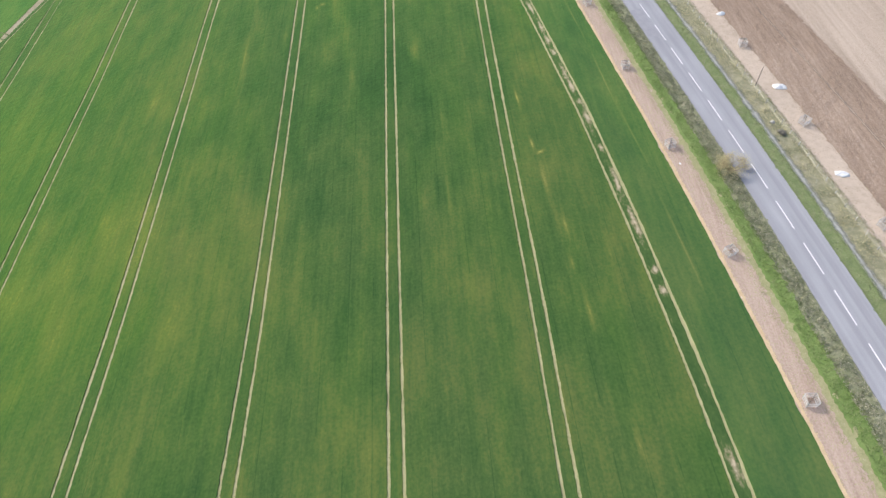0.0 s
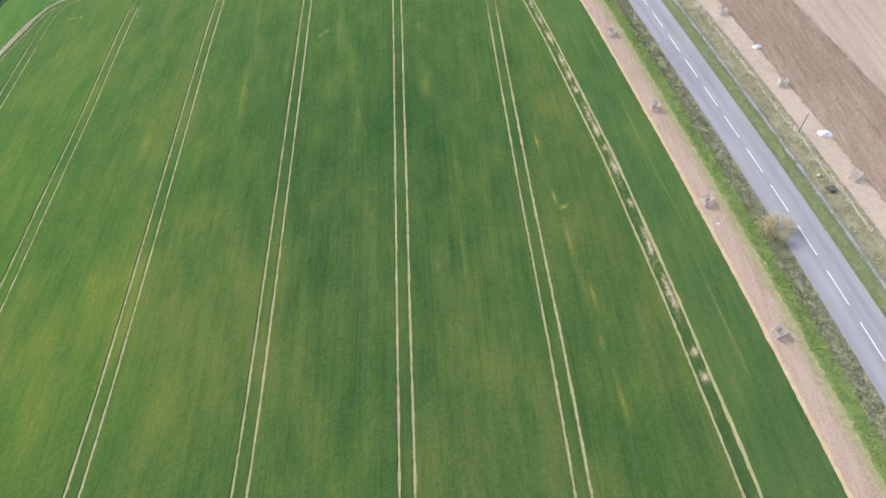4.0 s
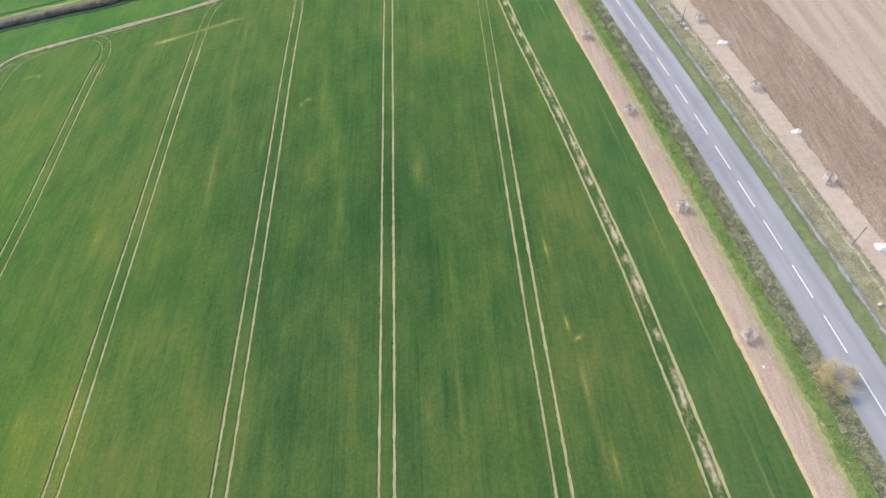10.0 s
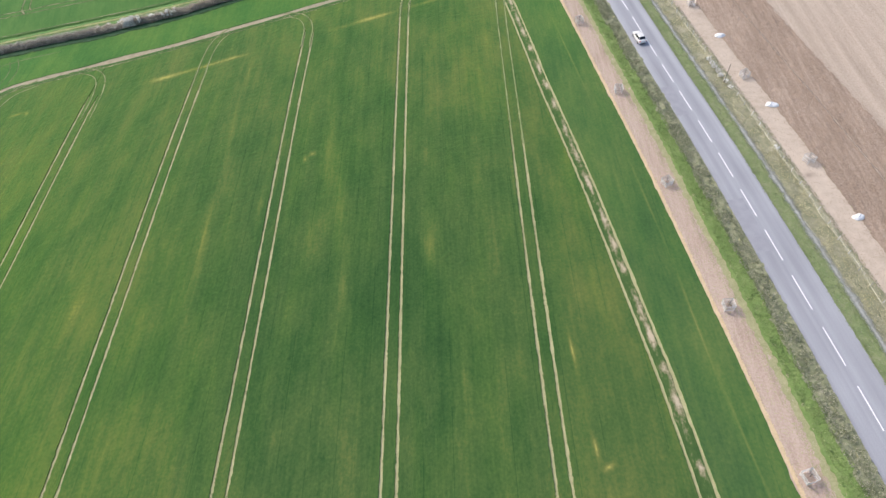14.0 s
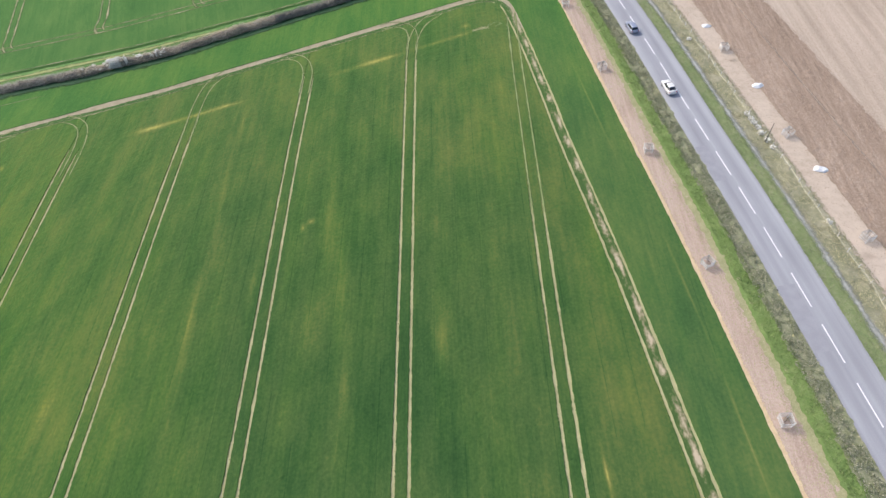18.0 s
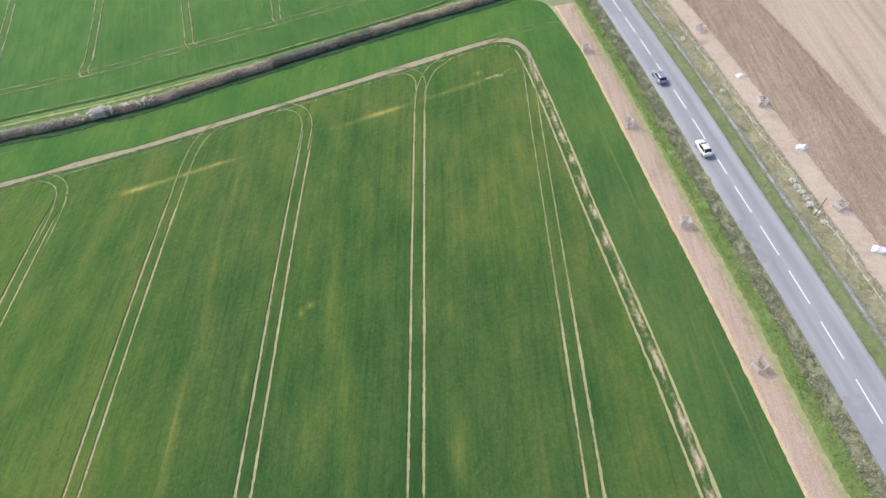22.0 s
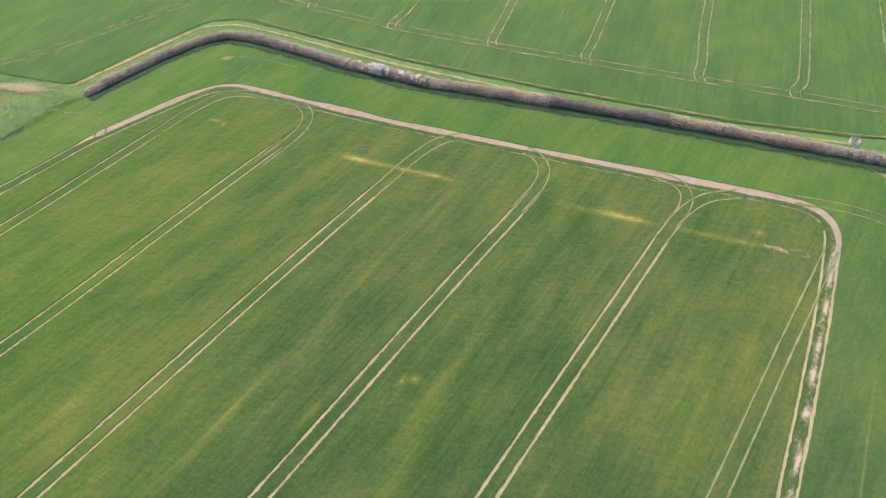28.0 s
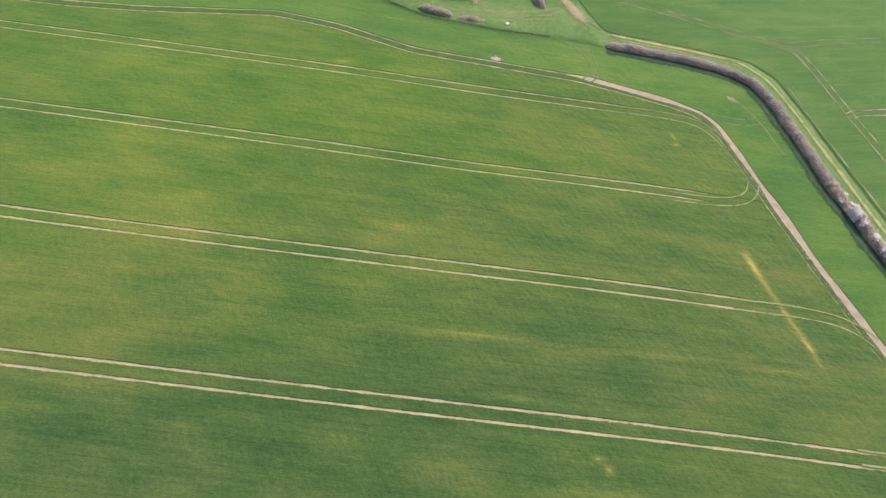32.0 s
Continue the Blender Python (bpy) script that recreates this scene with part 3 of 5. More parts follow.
def blob(name, x, y, rx, ry, z, material, turn=0.0, seed=0, n=44):
    """A ragged patch on the ground."""
    a = np.linspace(0, 2 * math.pi, n, endpoint=False)
    rag = 0.62 + 0.5 * vnoise(np.cos(a) * 1.7 + 9 + seed, np.sin(a) * 1.7 + 5, seed) + 0.35 * vnoise(np.cos(a) * 5 + 9, np.sin(a) * 5 + 5 + seed, seed + 2)
    c, s = math.cos(radians(turn)), math.sin(radians(turn))
    verts = [(x, y, z)]
    for k in (0.55, 1.0):
        px, py = np.cos(a) * rx * rag * k, np.sin(a) * ry * rag * k
        verts += list(zip(x + c * px - s * py, y + s * px + c * py, np.full(n, z)))
    faces = [(0, 1 + i, 1 + (i + 1) % n) for i in range(n)]
    faces += [(1 + i, 1 + n + i, 1 + n + (i + 1) % n, 1 + (i + 1) % n) for i in range(n)]
    return mesh_object(name, verts, faces, material)


def ground_part(ob, label, category="ground", kind="structure"):
    return tagged(ob, label, category, kind=kind)


# ---- plan: the road's centre line ----
ROAD = np.array([(59.0, -400), (59.0, -60), (58.4, 0), (58.0, 20), (57.4, 45), (56.6, 67), (55.7, 85), (54.5, 103), (53.3, 121), (52.6, 131), (51.7, 141), (49.9, 159),
                 (48.4, 177), (47.3, 188), (45.6, 203), (44.2, 214), (42.6, 226), (40.7, 239), (37.9, 258), (31, 300), (14, 400), (-10, 540), (-60, 800)], float)
road = smooth_line(resample(ROAD, 2.0), 12)
near = road[(road[:, 1] > -90) & (road[:, 1] < 330)]
road_near = resample(near, 0.4)


def road_x(y, off=0.0):
    p = offset(road, off)
    return np.interp(y, p[:, 1], p[:, 0])


# ---- plan: the wheel-track loop round the field, and the field's outer edge ----
LOOP = [((-117, -60), (-134, -60)), ((-115.5, 30), (-133, 30)), ((-117, 46), (-133, 50)), ((-121.8, 75), (-134.6, 76)), ((-119.6, 90), (-131.6, 99.3)), ((-113.7, 108), (-126.8, 109.6)),
        ((-112.3, 125), (-124.9, 127)), ((-110.4, 146), (-124.6, 147)), ((-107.4, 157.6), (-123.2, 158)), ((-104.8, 167), (-121.8, 171)), ((-102.4, 172.6), (-117.3, 184.6)),
        ((-98.5, 175.4), (-106.5, 189.6)), ((-85, 178.9), (-86, 193.3)), ((-61, 185), (-63.7, 198.4)), ((-31.7, 194.2), (-27.3, 211.3)), ((-3.3, 203.2), (-9.3, 217.2)),
        ((10, 207.5), (6, 221.9)), ((14.5, 208.4), (19.4, 224.6)), ((16.4, 208.2), (24.4, 223.8)), ((18.3, 207.4), (28.2, 221.8)), ((20.6, 204), (29.8, 214)), ((22.2, 193.6), (32.3, 202)), ((23.4, 183.5), (34.3, 188)),
        ((24.9, 168), (36, 168)), ((25.8, 157), (37, 157)), ((27.9, 138.5), (39, 138.5)), ((29.3, 125), (40, 125)), ((30.4, 112), (40.8, 112)), ((32.4, 87.5), (42, 87.5)),
        ((33.7, 58), (43.4, 58)), ((34.3, 31), (44.2, 31)), ((34.2, 13.5), (44.6, 13.5)), ((33.5, -20), (45, -20)), ((33, -60), (45.4, -60))]
lo = np.array([p for p, _ in LOOP], float)
outer_rut = smooth_line(resample(lo, 0.7), 10)
lo_s = np.r_[0, np.cumsum(np.linalg.norm(np.diff(lo, axis=0), axis=1))]
lb = np.array([q for _, q in LOOP], float)
k = lb[:, 1] < 200
k[:21] = False
lb[k, 0] = road_x(lb[k, 1], -13.6)
rut_s = np.linspace(0, lo_s[-1], len(outer_rut))
field_edge = smooth_line(np.stack([np.interp(rut_s, lo_s, lb[:, i]) for i in range(2)], -1), 6)
for gy_ in (-1.2, 24.0, 49.1, 74.2, 98.8, 124.2, 150.1, 175.3):  # the crop stops short of each tree guard
    near_guard = field_edge[:, 0] > 25
    field_edge[:, 0] -= near_guard * 0.12 * np.exp(-(((field_edge[:, 1] - gy_ + 0.4) / 1.0) ** 4))
inner_rut = smooth_line(offset(outer_rut, 2.1), 4)
# half width of the bare soil along the outer rut: wide and broken along the hedge, a wheel's width elsewhere
bare = np.interp(rut_s, [lo_s[7] - 1.0, lo_s[7] + 0.8, lo_s[18], lo_s[20], lo_s[21]], [0.22, 0.8, 0.8, 0.5, 0.22])
bare *= 0.8 + 0.4 * vnoise(outer_rut[:, 0] * 0.3, outer_rut[:, 1] * 0.3, 4)
along_hedge = (rut_s > lo_s[9]) & (rut_s < lo_s[17])
bare = np.where(along_hedge & (vnoise(outer_rut[:, 0] * 0.12, outer_rut[:, 1] * 0.12, 8) > 0.66), bare * 0.72, bare)
bare *= np.where(rut_s > lo_s[7] + 1, 0.72 + 0.56 * vnoise(rut_s * 0.14, rut_s * 0, 17), 1.0)
bare[4:-4] = np.convolve(bare, np.ones(9) / 9, "valid")


def shifted(p, d):
    t = np.gradient(p, axis=0)
    t /= np.linalg.norm(t, axis=1, keepdims=True) + 1e-9
    return p + np.stack([t[:, 1], -t[:, 0]], -1) * np.asarray(d)[:, None]


CROP_Z = 0.125
crop_rim = smooth_line(offset(inner_rut, 0.22), 3)

# ---- ground, one sheet to the horizon ----
gx = np.r_[-2400, -1200, -600, -300, np.arange(-200, 141, 20), 300, 600, 1200, 2400].astype(float)
gy = np.r_[-2400, -1200, -500, -200, np.arange(-100, 301, 20), 500, 900, 1500, 2400].astype(float)
grid = np.stack(np.meshgrid(gx, gy), -1)
ground_part(slab("ground", grid, 0.0, M_soil, 0.0, 0.0), "pale dry soil under the fields")


# ---- crop: beds of wheat between the wheel tracks ----
def lane(rows):
    y, x = np.array(sorted((b, a) for a, b in rows), float).T
    def f(q):
        return np.mean([np.interp(q + d, y, x) for d in (-6, -3, 0, 3, 6)], axis=0)
    return f


TRAMS = [
    (lane([(-107, -60), (-105.3, 20), (-104.7, 56), (-103.8, 92), (-102.1, 129), (-101.3, 160), (-100.5, 190)]), 2.3, 158, 8),
    (lane([(-83.27, -60), (-81.57, 33), (-80.27, 76), (-79.42, 100), (-78.55, 119), (-78.14, 143), (-77.7, 160), (-77.12, 172), (-76.06, 190)]), 2.2, 170, 7),
    (lane([(-60.89, -60), (-57.67, 25), (-56.37, 52), (-55.39, 87), (-54.65, 119), (-54.16, 142), (-53.43, 162), (-52.48, 179), (-51.53, 195)]), 2.15, 178, 7),
    (lane([(-38.21, -60), (-34.04, 22), (-32.75, 45), (-31.27, 93), (-30.36, 125), (-29.88, 145), (-29.29, 163), (-28.59, 178), (-28.02, 189), (-27.09, 205)]), 2.15, 186, 7),
    (lane([(-13.87, -60), (-11.12, 19), (-10.27, 42), (-9.85, 55), (-8.94, 79), (-8.59, 88), (-7.55, 118), (-7.02, 131), (-6.48, 148), (-5.37, 177), (-4.65, 196), (-4.12, 215)]), 2.1, 194, 8),
    (lane([(7.86, -60), (11.27, 18), (12.72, 49), (13.78, 82), (15.05, 113), (16.02, 134), (17.01, 155), (17.91, 175), (18.54, 190), (19.32, 215)]), 2.05, 176, 42),
]
RUT = 0.23
rim_w = crop_rim[: int(np.argmax(crop_rim[:, 0] > -99))]
i_e = int(np.argmax(crop_rim[:, 0] > 17.2)) + 3
rim_e = crop_rim[i_e:][::-1]


def west(y):
    return np.interp(y, np.maximum.accumulate(rim_w[:, 1]), rim_w[:, 0])


def east(y):
    return np.interp(y, np.maximum.accumulate(rim_e[:, 1]), rim_e[:, 0])


def inside(x, y):
    px, py = crop_rim[:, 0], crop_rim[:, 1]
    qx, qy = np.roll(px, -1), np.roll(py, -1)
    x, y = np.asarray(x)[:, None], np.asarray(y)[:, None]
    hit = ((py > y) != (qy > y)) & (x < (qx - px) * (y - py) / (qy - py + 1e-12) + px)
    return hit.sum(1) % 2 == 1


def half(tram, y):
    return RUT * np.clip((tram[2] - y) / tram[3], 0.0, 1.0) * (0.7 + 0.35 * vnoise(y * 0.4, y * 0 + tram[2], 3) + 0.3 * vnoise(y * 1.7, y * 0 + tram[2], 6))


edges = [(lambda y: west(y), lambda y: np.minimum(TRAMS[0][0](y) - half(TRAMS[0], y), east(y)), 9)]
for i, tr in enumerate(TRAMS):
    edges.append((lambda y, t=tr: t[0](y) + half(t, y), lambda y, t=tr: t[0](y) + t[1] - half(t, y), 4))
    if i + 1 < len(TRAMS):
        nx = TRAMS[i + 1]
        edges.append((lambda y, t=tr: t[0](y) + t[1] + half(t, y), lambda y, t=nx: t[0](y) - half(t, y), 22))
edges.append((lambda y: TRAMS[-1][0](y) + TRAMS[-1][1] + half(TRAMS[-1], y), lambda y: east(y), 12))
probe = np.arange(-59.0, 212.0, 0.5)
for n, (fl, fr, cols) in enumerate(edges):
    us = np.linspace(0, 1, cols)
    tops = []
    for u in us:
        uu = min(max(u, 0.03), 0.97)
        x = np.minimum(fl(probe), east(probe) - 0.1) * (1 - uu) + np.minimum(fr(probe), east(probe)) * uu
        ok = inside(x, probe)
        tops.append(probe[np.argmin(ok)] if not ok.all() else probe[-1])
    tops = np.array(tops)
    rows = 1000
    v = np.linspace(0, 1, rows)[:, None]
    yy = -59.0 + v * (tops[None] + 59.0)
    xl, xr = fl(yy.ravel()).reshape(yy.shape), fr(yy.ravel()).reshape(yy.shape)
    lim = east(yy.ravel()).reshape(yy.shape)
    xl, xr = np.minimum(xl, lim - 0.05), np.minimum(xr, lim)
    xx = xl * (1 - us) + xr * us
    bed = slab("crop_bed", np.stack([xx, yy], -1), CROP_Z - (0.05 if cols == 4 else 0), M_crop, 0.08, 0.09, wall=0.19, seed=n)
    tagged(bed, "narrow strip of green wheat between two wheel ruts" if cols == 4 else "broad bed of young green wheat with paler streaks", "crop", "wheat beds", "stuff")

# between the two ruts of the loop, and the crop outside it
mid = slab("crop_bed", between(shifted(outer_rut, bare), offset(inner_rut, -0.22), 4), CROP_Z - 0.06, M_mid, 0.05, 0.12, wall=0.11, seed=31)
tagged(mid, "thin strip of wheat between the headland wheel ruts", "crop", "wheat beds", "stuff")
out = slab("crop_bed", between(field_edge, shifted(outer_rut, -bare), 14), CROP_Z, M_belt, 0.06, 0.09, wall=0.17, seed=33)
tagged(out, "headland belt of dark green wheat round the field", "crop", "wheat beds", "stuff")


def speckle(name, pts, size, z, material, seed=0):
    """Many small flat ragged flecks lying at the given plan points: soil crumbs, dead leaves, thin growth."""
    rs = np.random.default_rng(seed)
    p = np.asarray(pts, float)
    n = len(p)
    a = rs.uniform(0, 2 * math.pi, (n, 1)) + np.arange(5)[None] * (2 * math.pi / 5)
    r = size * rs.uniform(0.35, 1.0, (n, 1)) * rs.uniform(0.5, 1.2, (n, 5))
    v = np.stack([p[:, :1] + np.cos(a) * r, p[:, 1:] + np.sin(a) * r, np.repeat(z + rs.random((n, 1)) * 0.03, 5, 1) + rs.normal(size=(n, 5)) * 0.012], -1).reshape(-1, 3)
    return mesh_object(name, v, np.arange(5 * n).reshape(n, 5).tolist(), material)


def fleck_line(name, pts, width, density, size, z, material, label, seed=0, category="field mark"):
    """Flecks strewn along a line, thick in the middle and thinning out to the sides and ends."""
    rs = np.random.default_rng(seed)
    q = resample(pts, 0.1)
    n = max(6, int(density * len(q) * 0.1 * width))
    k = (np.clip(rs.beta(1.3, 1.3, n), 0, 0.999) * (len(q) - 1)).astype(int)
    keep = vnoise(q[k, 0] * 0.9, q[k, 1] * 0.9, seed + 2) + rs.random(n) * 0.5 > 0.5
    at = (q[k] + rs.normal(size=(n, 2)) * width * 0.28)[keep]
    return tagged(speckle(name, at, size, z, material, seed), label, category, kind="stuff")


# leaning blades and stray plants that fray the edges of each wheel rut
for n, tr in enumerate(TRAMS):
    rs = np.random.default_rng(300 + n)
    y = rs.uniform(-30, tr[2] - 4, 6000 if n else 2500)
    side = rs.choice([-1.0, 1.0], len(y))
    x = tr[0](y) + tr[1] * rs.integers(0, 2, len(y)) + side * (half(tr, y) + rs.normal(size=len(y)) * 0.05)
    tagged(speckle("fringe_blades", np.stack([x, y], -1), 0.085, CROP_Z - 0.05, M_crop, 310 + n), "stray wheat blades fraying the wheel rut edges", "crop", kind="stuff")

# ---- marks on the crop ----
TOP = CROP_Z + 0.028


def mark(name, pts, width, material, label, z=TOP, **kw):
    return tagged(ribbon(name, pts, width, z, material, **kw), label, "field mark", kind="stuff")


def wheel_pair(name, pts, gauge, width, material, label, z=TOP, seed=0):
    p = smooth_line(resample(pts, 0.5), 20)
    for n, d in enumerate((-gauge / 2, gauge / 2)):
        mark(name, offset(p, d), width, material, label, z, seed=seed + n, rounds=2)


# curved ends where the wheel tracks swing into the headland
ENDS = [[(-4.0, 186), (-3.2, 194), (-3.8, 199), (-7, 201.0), (-11, 200.4)], [(-4.0, 186), (-3.3, 194), (-1.2, 200), (3.5, 204.0)],
        [(-27.8, 178), (-27.4, 186), (-28.6, 190), (-30.8, 192.3), (-34.5, 192.6)], [(-51.9, 166), (-51.7, 176), (-51.0, 182.4), (-49.8, 186.2), (-47, 189.0)],
        [(-75.5, 160), (-75.2, 168), (-75.9, 173.8), (-78.0, 177.0), (-82, 178.4)], [(-100.2, 148), (-99.9, 163), (-99.0, 169.6), (-96.6, 173.2), (-92, 175.4)]]
for n, p in enumerate(ENDS):
    wheel_pair("wheel_mark", p, 2.1, 0.52, M_green_rut, "pale pressed wheel mark curving through the wheat", seed=60 + n)
wheel_pair("wheel_mark", [(17.3, 138), (18.15, 158), (19.05, 178), (19.9, 193), (20.2, 200)], 2.0, 0.5, M_green_rut, "faint pressed wheel mark in the wheat", seed=80)
wheel_pair("wheel_mark", [(12, 208.2), (17, 210.2), (22, 211.6), (26, 212.0), (29.6, 211.4)], 2.0, 0.55, M_press, "pale pressed wheel marks by the field corner", seed=83)
wheel_pair("wheel_mark", [(-108.6, 147), (-112, 150), (-117, 149.5), (-121, 147), (-126, 145)], 2.0, 0.6, M_press, "pale wheel marks leaving the field gateway", seed=85)
wheel_pair("wheel_mark", [(-101.6, 174.4), (-100.4, 179), (-100.6, 183), (-102.5, 186.4)], 2.0, 0.4, M_press, "faint wheel marks in the wheat by the hedge corner", seed=87)

mark("wheel_mark", [(-110, 180.2), (-105, 184.2), (-99.6, 186), (-90, 188)], 0.5, M_press, "pale worn line in the wheat beside the hedge", taper=True, seed=91)
fleck_line("bare_scrape", [(10.8, 194.4), (13, 195.2), (14.4, 195.0)], 0.8, 260, 0.09, TOP - 0.02, M_tan, "bare scrape of soil in the wheat", 121)
fleck_line("bare_scrape", [(14.4, 195.8), (16.4, 197.0), (17.6, 196.2), (16.2, 195.2)], 0.45, 200, 0.08, TOP - 0.02, M_press, "small scrape in the wheat", 122)

# bare patches
for n, (x, y, rx, ry, t, z) in enumerate([(-113.2, 126.6, 0.8, 1.3, 0, TOP), (26.8, 236.6, 1.6, 2.6, -50, 0.27), (-139.5, 121.6, 3.4, 1.3, 5, 0.27), (-138.2, 147.2, 1.6, 5.0, -66, 0.27), (-141.6, 145.6, 1.0, 3.0, -60, 0.27)]):
    rs = np.random.default_rng(n)
    m = int(150 * rx * ry * 3.1)
    e1, e2 = rs.normal(size=m) * rx * 0.48, rs.normal(size=m) * ry * 0.48
    c, s = math.cos(radians(t)), math.sin(radians(t))
    tagged(speckle("bare_patch", np.stack([x + c * e1 - s * e2, y + s * e1 + c * e2], -1), 0.13, z - 0.02, M_track if n == 0 else M_soil, n), "bare patch of pale worn soil", "field mark", "bare patches", "stuff")

# the inner wheel line of the headland loop
w = (rut_s > lo_s[8]) & (rut_s < lo_s[19])
mark("wheel_mark", inner_rut[w], 0.55, M_far_rut, "pale inner wheel line of the headland track", z=TOP + 0.01, seed=93)

fleck_line("bare_scrape", [(-109.4, 180.2), (-107.6, 182.2)], 1.3, 160, 0.11, TOP - 0.02, M_tan, "worn pale spot in the wheat by the hedge corner", 123)

# the bare track by the hedge: worn soil with crumbs over it
w = (rut_s > lo_s[7] + 0.6) & (rut_s < lo_s[21])
q = outer_rut[w]
ground_part(slab("bare_track", between(shifted(q, -bare[w] - 0.05), shifted(q, bare[w] + 0.05), 7), 0.035, M_headtrack, 0.03, 0.1, seed=35), "bare pinkish soil track worn along the headland", "track")
rs = np.random.default_rng(77)
k = rs.integers(0, len(q), 14000)
at = q[k] + rs.normal(size=(len(k), 2)) * 0.7
tagged(speckle("track_crumbs", at, 0.08, CROP_Z - 0.06, M_headtrack, 78), "loose pale soil along the bare headland track", "soil", kind="stuff")


# ---- along the road ----
def strip(name, a, b, z, material, cols, label, rough_z=0.04, edge=0.15, wall=0.0, line=road_near, seed=0, uv=False, scale=1.3, category="ground"):
    g = between(offset(line, a), offset(line, b), cols)
    uvs = None
    if uv:
        s = np.r_[0, np.cumsum(np.linalg.norm(np.diff(line, axis=0), axis=1))]
        uvs = np.stack(np.meshgrid(np.linspace(a, b, cols), s), -1)
    return ground_part(slab(name, g, z, material, rough_z, edge, wall, seed=seed, uvs=uvs, scale=scale), label, category)


south = road_near[road_near[:, 1] < 221.5]
strip("field_margin", -13.9, -8.6, 0.05, M_margin, 10, "pinkish bare stubble margin beside the wheat", 0.05, 0.12, line=south, seed=40)
strip("straw_edge", -13.6, -13.06, 0.09, M_straw, 3, "bright straw-coloured crop edge", 0.03, 0.14, line=south, seed=41)
strip("dry_edge", -9.6, -8.0, 0.08, M_tan, 4, "strip of dry tan grass beside the verge", 0.05, 0.35, line=south, seed=42)
strip("verge", -8.6, -5.9, 0.14, M_verge, 8, "bright green grass verge", 0.16, 0.3, seed=43, scale=0.9)
strip("verge", -6.4, -3.2, 0.13, M_scrub, 10, "rough bramble-covered verge bank beside the road", 0.3, 0.25, seed=44, scale=1.3)
tarmac = strip("road", -3.3, 3.7, 0.22, M_road, 15, "worn blue-grey asphalt two-lane road", 0.0, 0.06, wall=0.25, uv=True, seed=45, category="road")
strip("verge", 3.6, 6.7, 0.16, M_verge2, 8, "green and dry grass verge", 0.12, 0.25, seed=46, scale=0.9)
ground_part(ribbon("footpath", offset(road_near, 6.5)[::2], 2.0, 0.27, M_path, 0.15, 0.6, 47), "narrow worn grey gravel path", "path")
strip("verge", 6.5, 11.0, 0.15, M_rough, 10, "rough dry grass along the fence", 0.22, 0.35, seed=48, scale=0.8)
strip("field_margin", 10.6, 15.6, 0.08, M_track, 8, "bare pinkish soil margin of the ploughed field", 0.05, 0.2, seed=49, line=road_near[road_near[:, 1] < 239])
strip("ploughed_strip", 15.4, 30.2, 0.14, M_plough, 40, "dark brown ploughed strip with clods", 0.16, 0.3, line=road_near[road_near[:, 1] < 236], seed=50, scale=1.6, category="field")
strip("harrowed_field", 30.0, 60.0, 0.10, M_harrow, 30, "pale tan harrowed field with faint drill lines", 0.06, 0.3, line=road_near[road_near[:, 1] < 236], seed=51, category="field")
strip("harrowed_field", 59.9, 500.0, 0.09, M_harrow, 12, "pale tan harrowed field running away from the road", 0.03, 0.0, line=resample(near, 8)[: -12], seed=52, category="field")
strip("field_margin", 14.0, 60.0, 0.07, M_track, 12, "bare turning headland of the ploughed field", 0.05, 0.6, line=road_near[(road_near[:, 1] > 230) & (road_near[:, 1] < 240.5)], seed=53)
strip("grass_bank", 9.5, 60.0, 0.13, M_meadow, 16, "green grass below the thicket", 0.1, 0.4, line=road_near[(road_near[:, 1] > 239) & (road_near[:, 1] < 300)], seed=54)
for part_line in (road[road[:, 1] < -84], road[road[:, 1] > 325]):
    strip("road", -3.3, 3.35, 0.2, M_road, 5, "worn blue-grey asphalt two-lane road", 0.0, 0.0, line=part_line, uv=True, category="road")

# a pale wheel line on the ploughed strip
fy = np.linspace(-10, 228, 240)
tagged(ribbon("plough_wheel_line", np.stack([road_x(fy, 23.5), fy], -1), 0.7, 0.27, M_plough_line, edge=0.15, seed=400), "faint pale wheel line along the ploughed strip", "field mark", kind="stuff")

# centre dashes: six metres of paint, three of gap
s_road = np.r_[0, np.cumsum(np.linalg.norm(np.diff(road_near, axis=0), axis=1))]
s_ref = np.interp(115.1, road_near[:, 1], s_road)
for k in range(-22, 23):
    s0 = s_ref + 9.03 * k
    if s0 < 2 or s0 + 6.2 > s_road[-1]:
        continue
    q = np.linspace(s0, s0 + 6.1, 7)
    line = np.stack([np.interp(q, s_road, road_near[:, i]) for i in range(2)], -1)
    dash = slab("centre_dash", between(offset(line, -0.1), offset(line, 0.1), 2), 0.226, M_line, 0.0, 0.015, seed=k + 50)
    dash.parent = tarmac
sel = road_near[(road_near[:, 1] > 108) & (road_near[:, 1] < 119.6)]
pt = slab("repair_patch", between(offset(sel, -3.2), offset(sel, -0.5), 4), 0.2245, M_patch, 0.0, 0.05)
pt.parent = tarmac
sel = road_near[(road_near[:, 1] > 141) & (road_near[:, 1] < 150)]
pt = slab("repair_patch", between(offset(sel, -3.2), offset(sel, -0.9), 4), 0.2245, M_patch, 0.0, 0.05)
pt.parent = tarmac


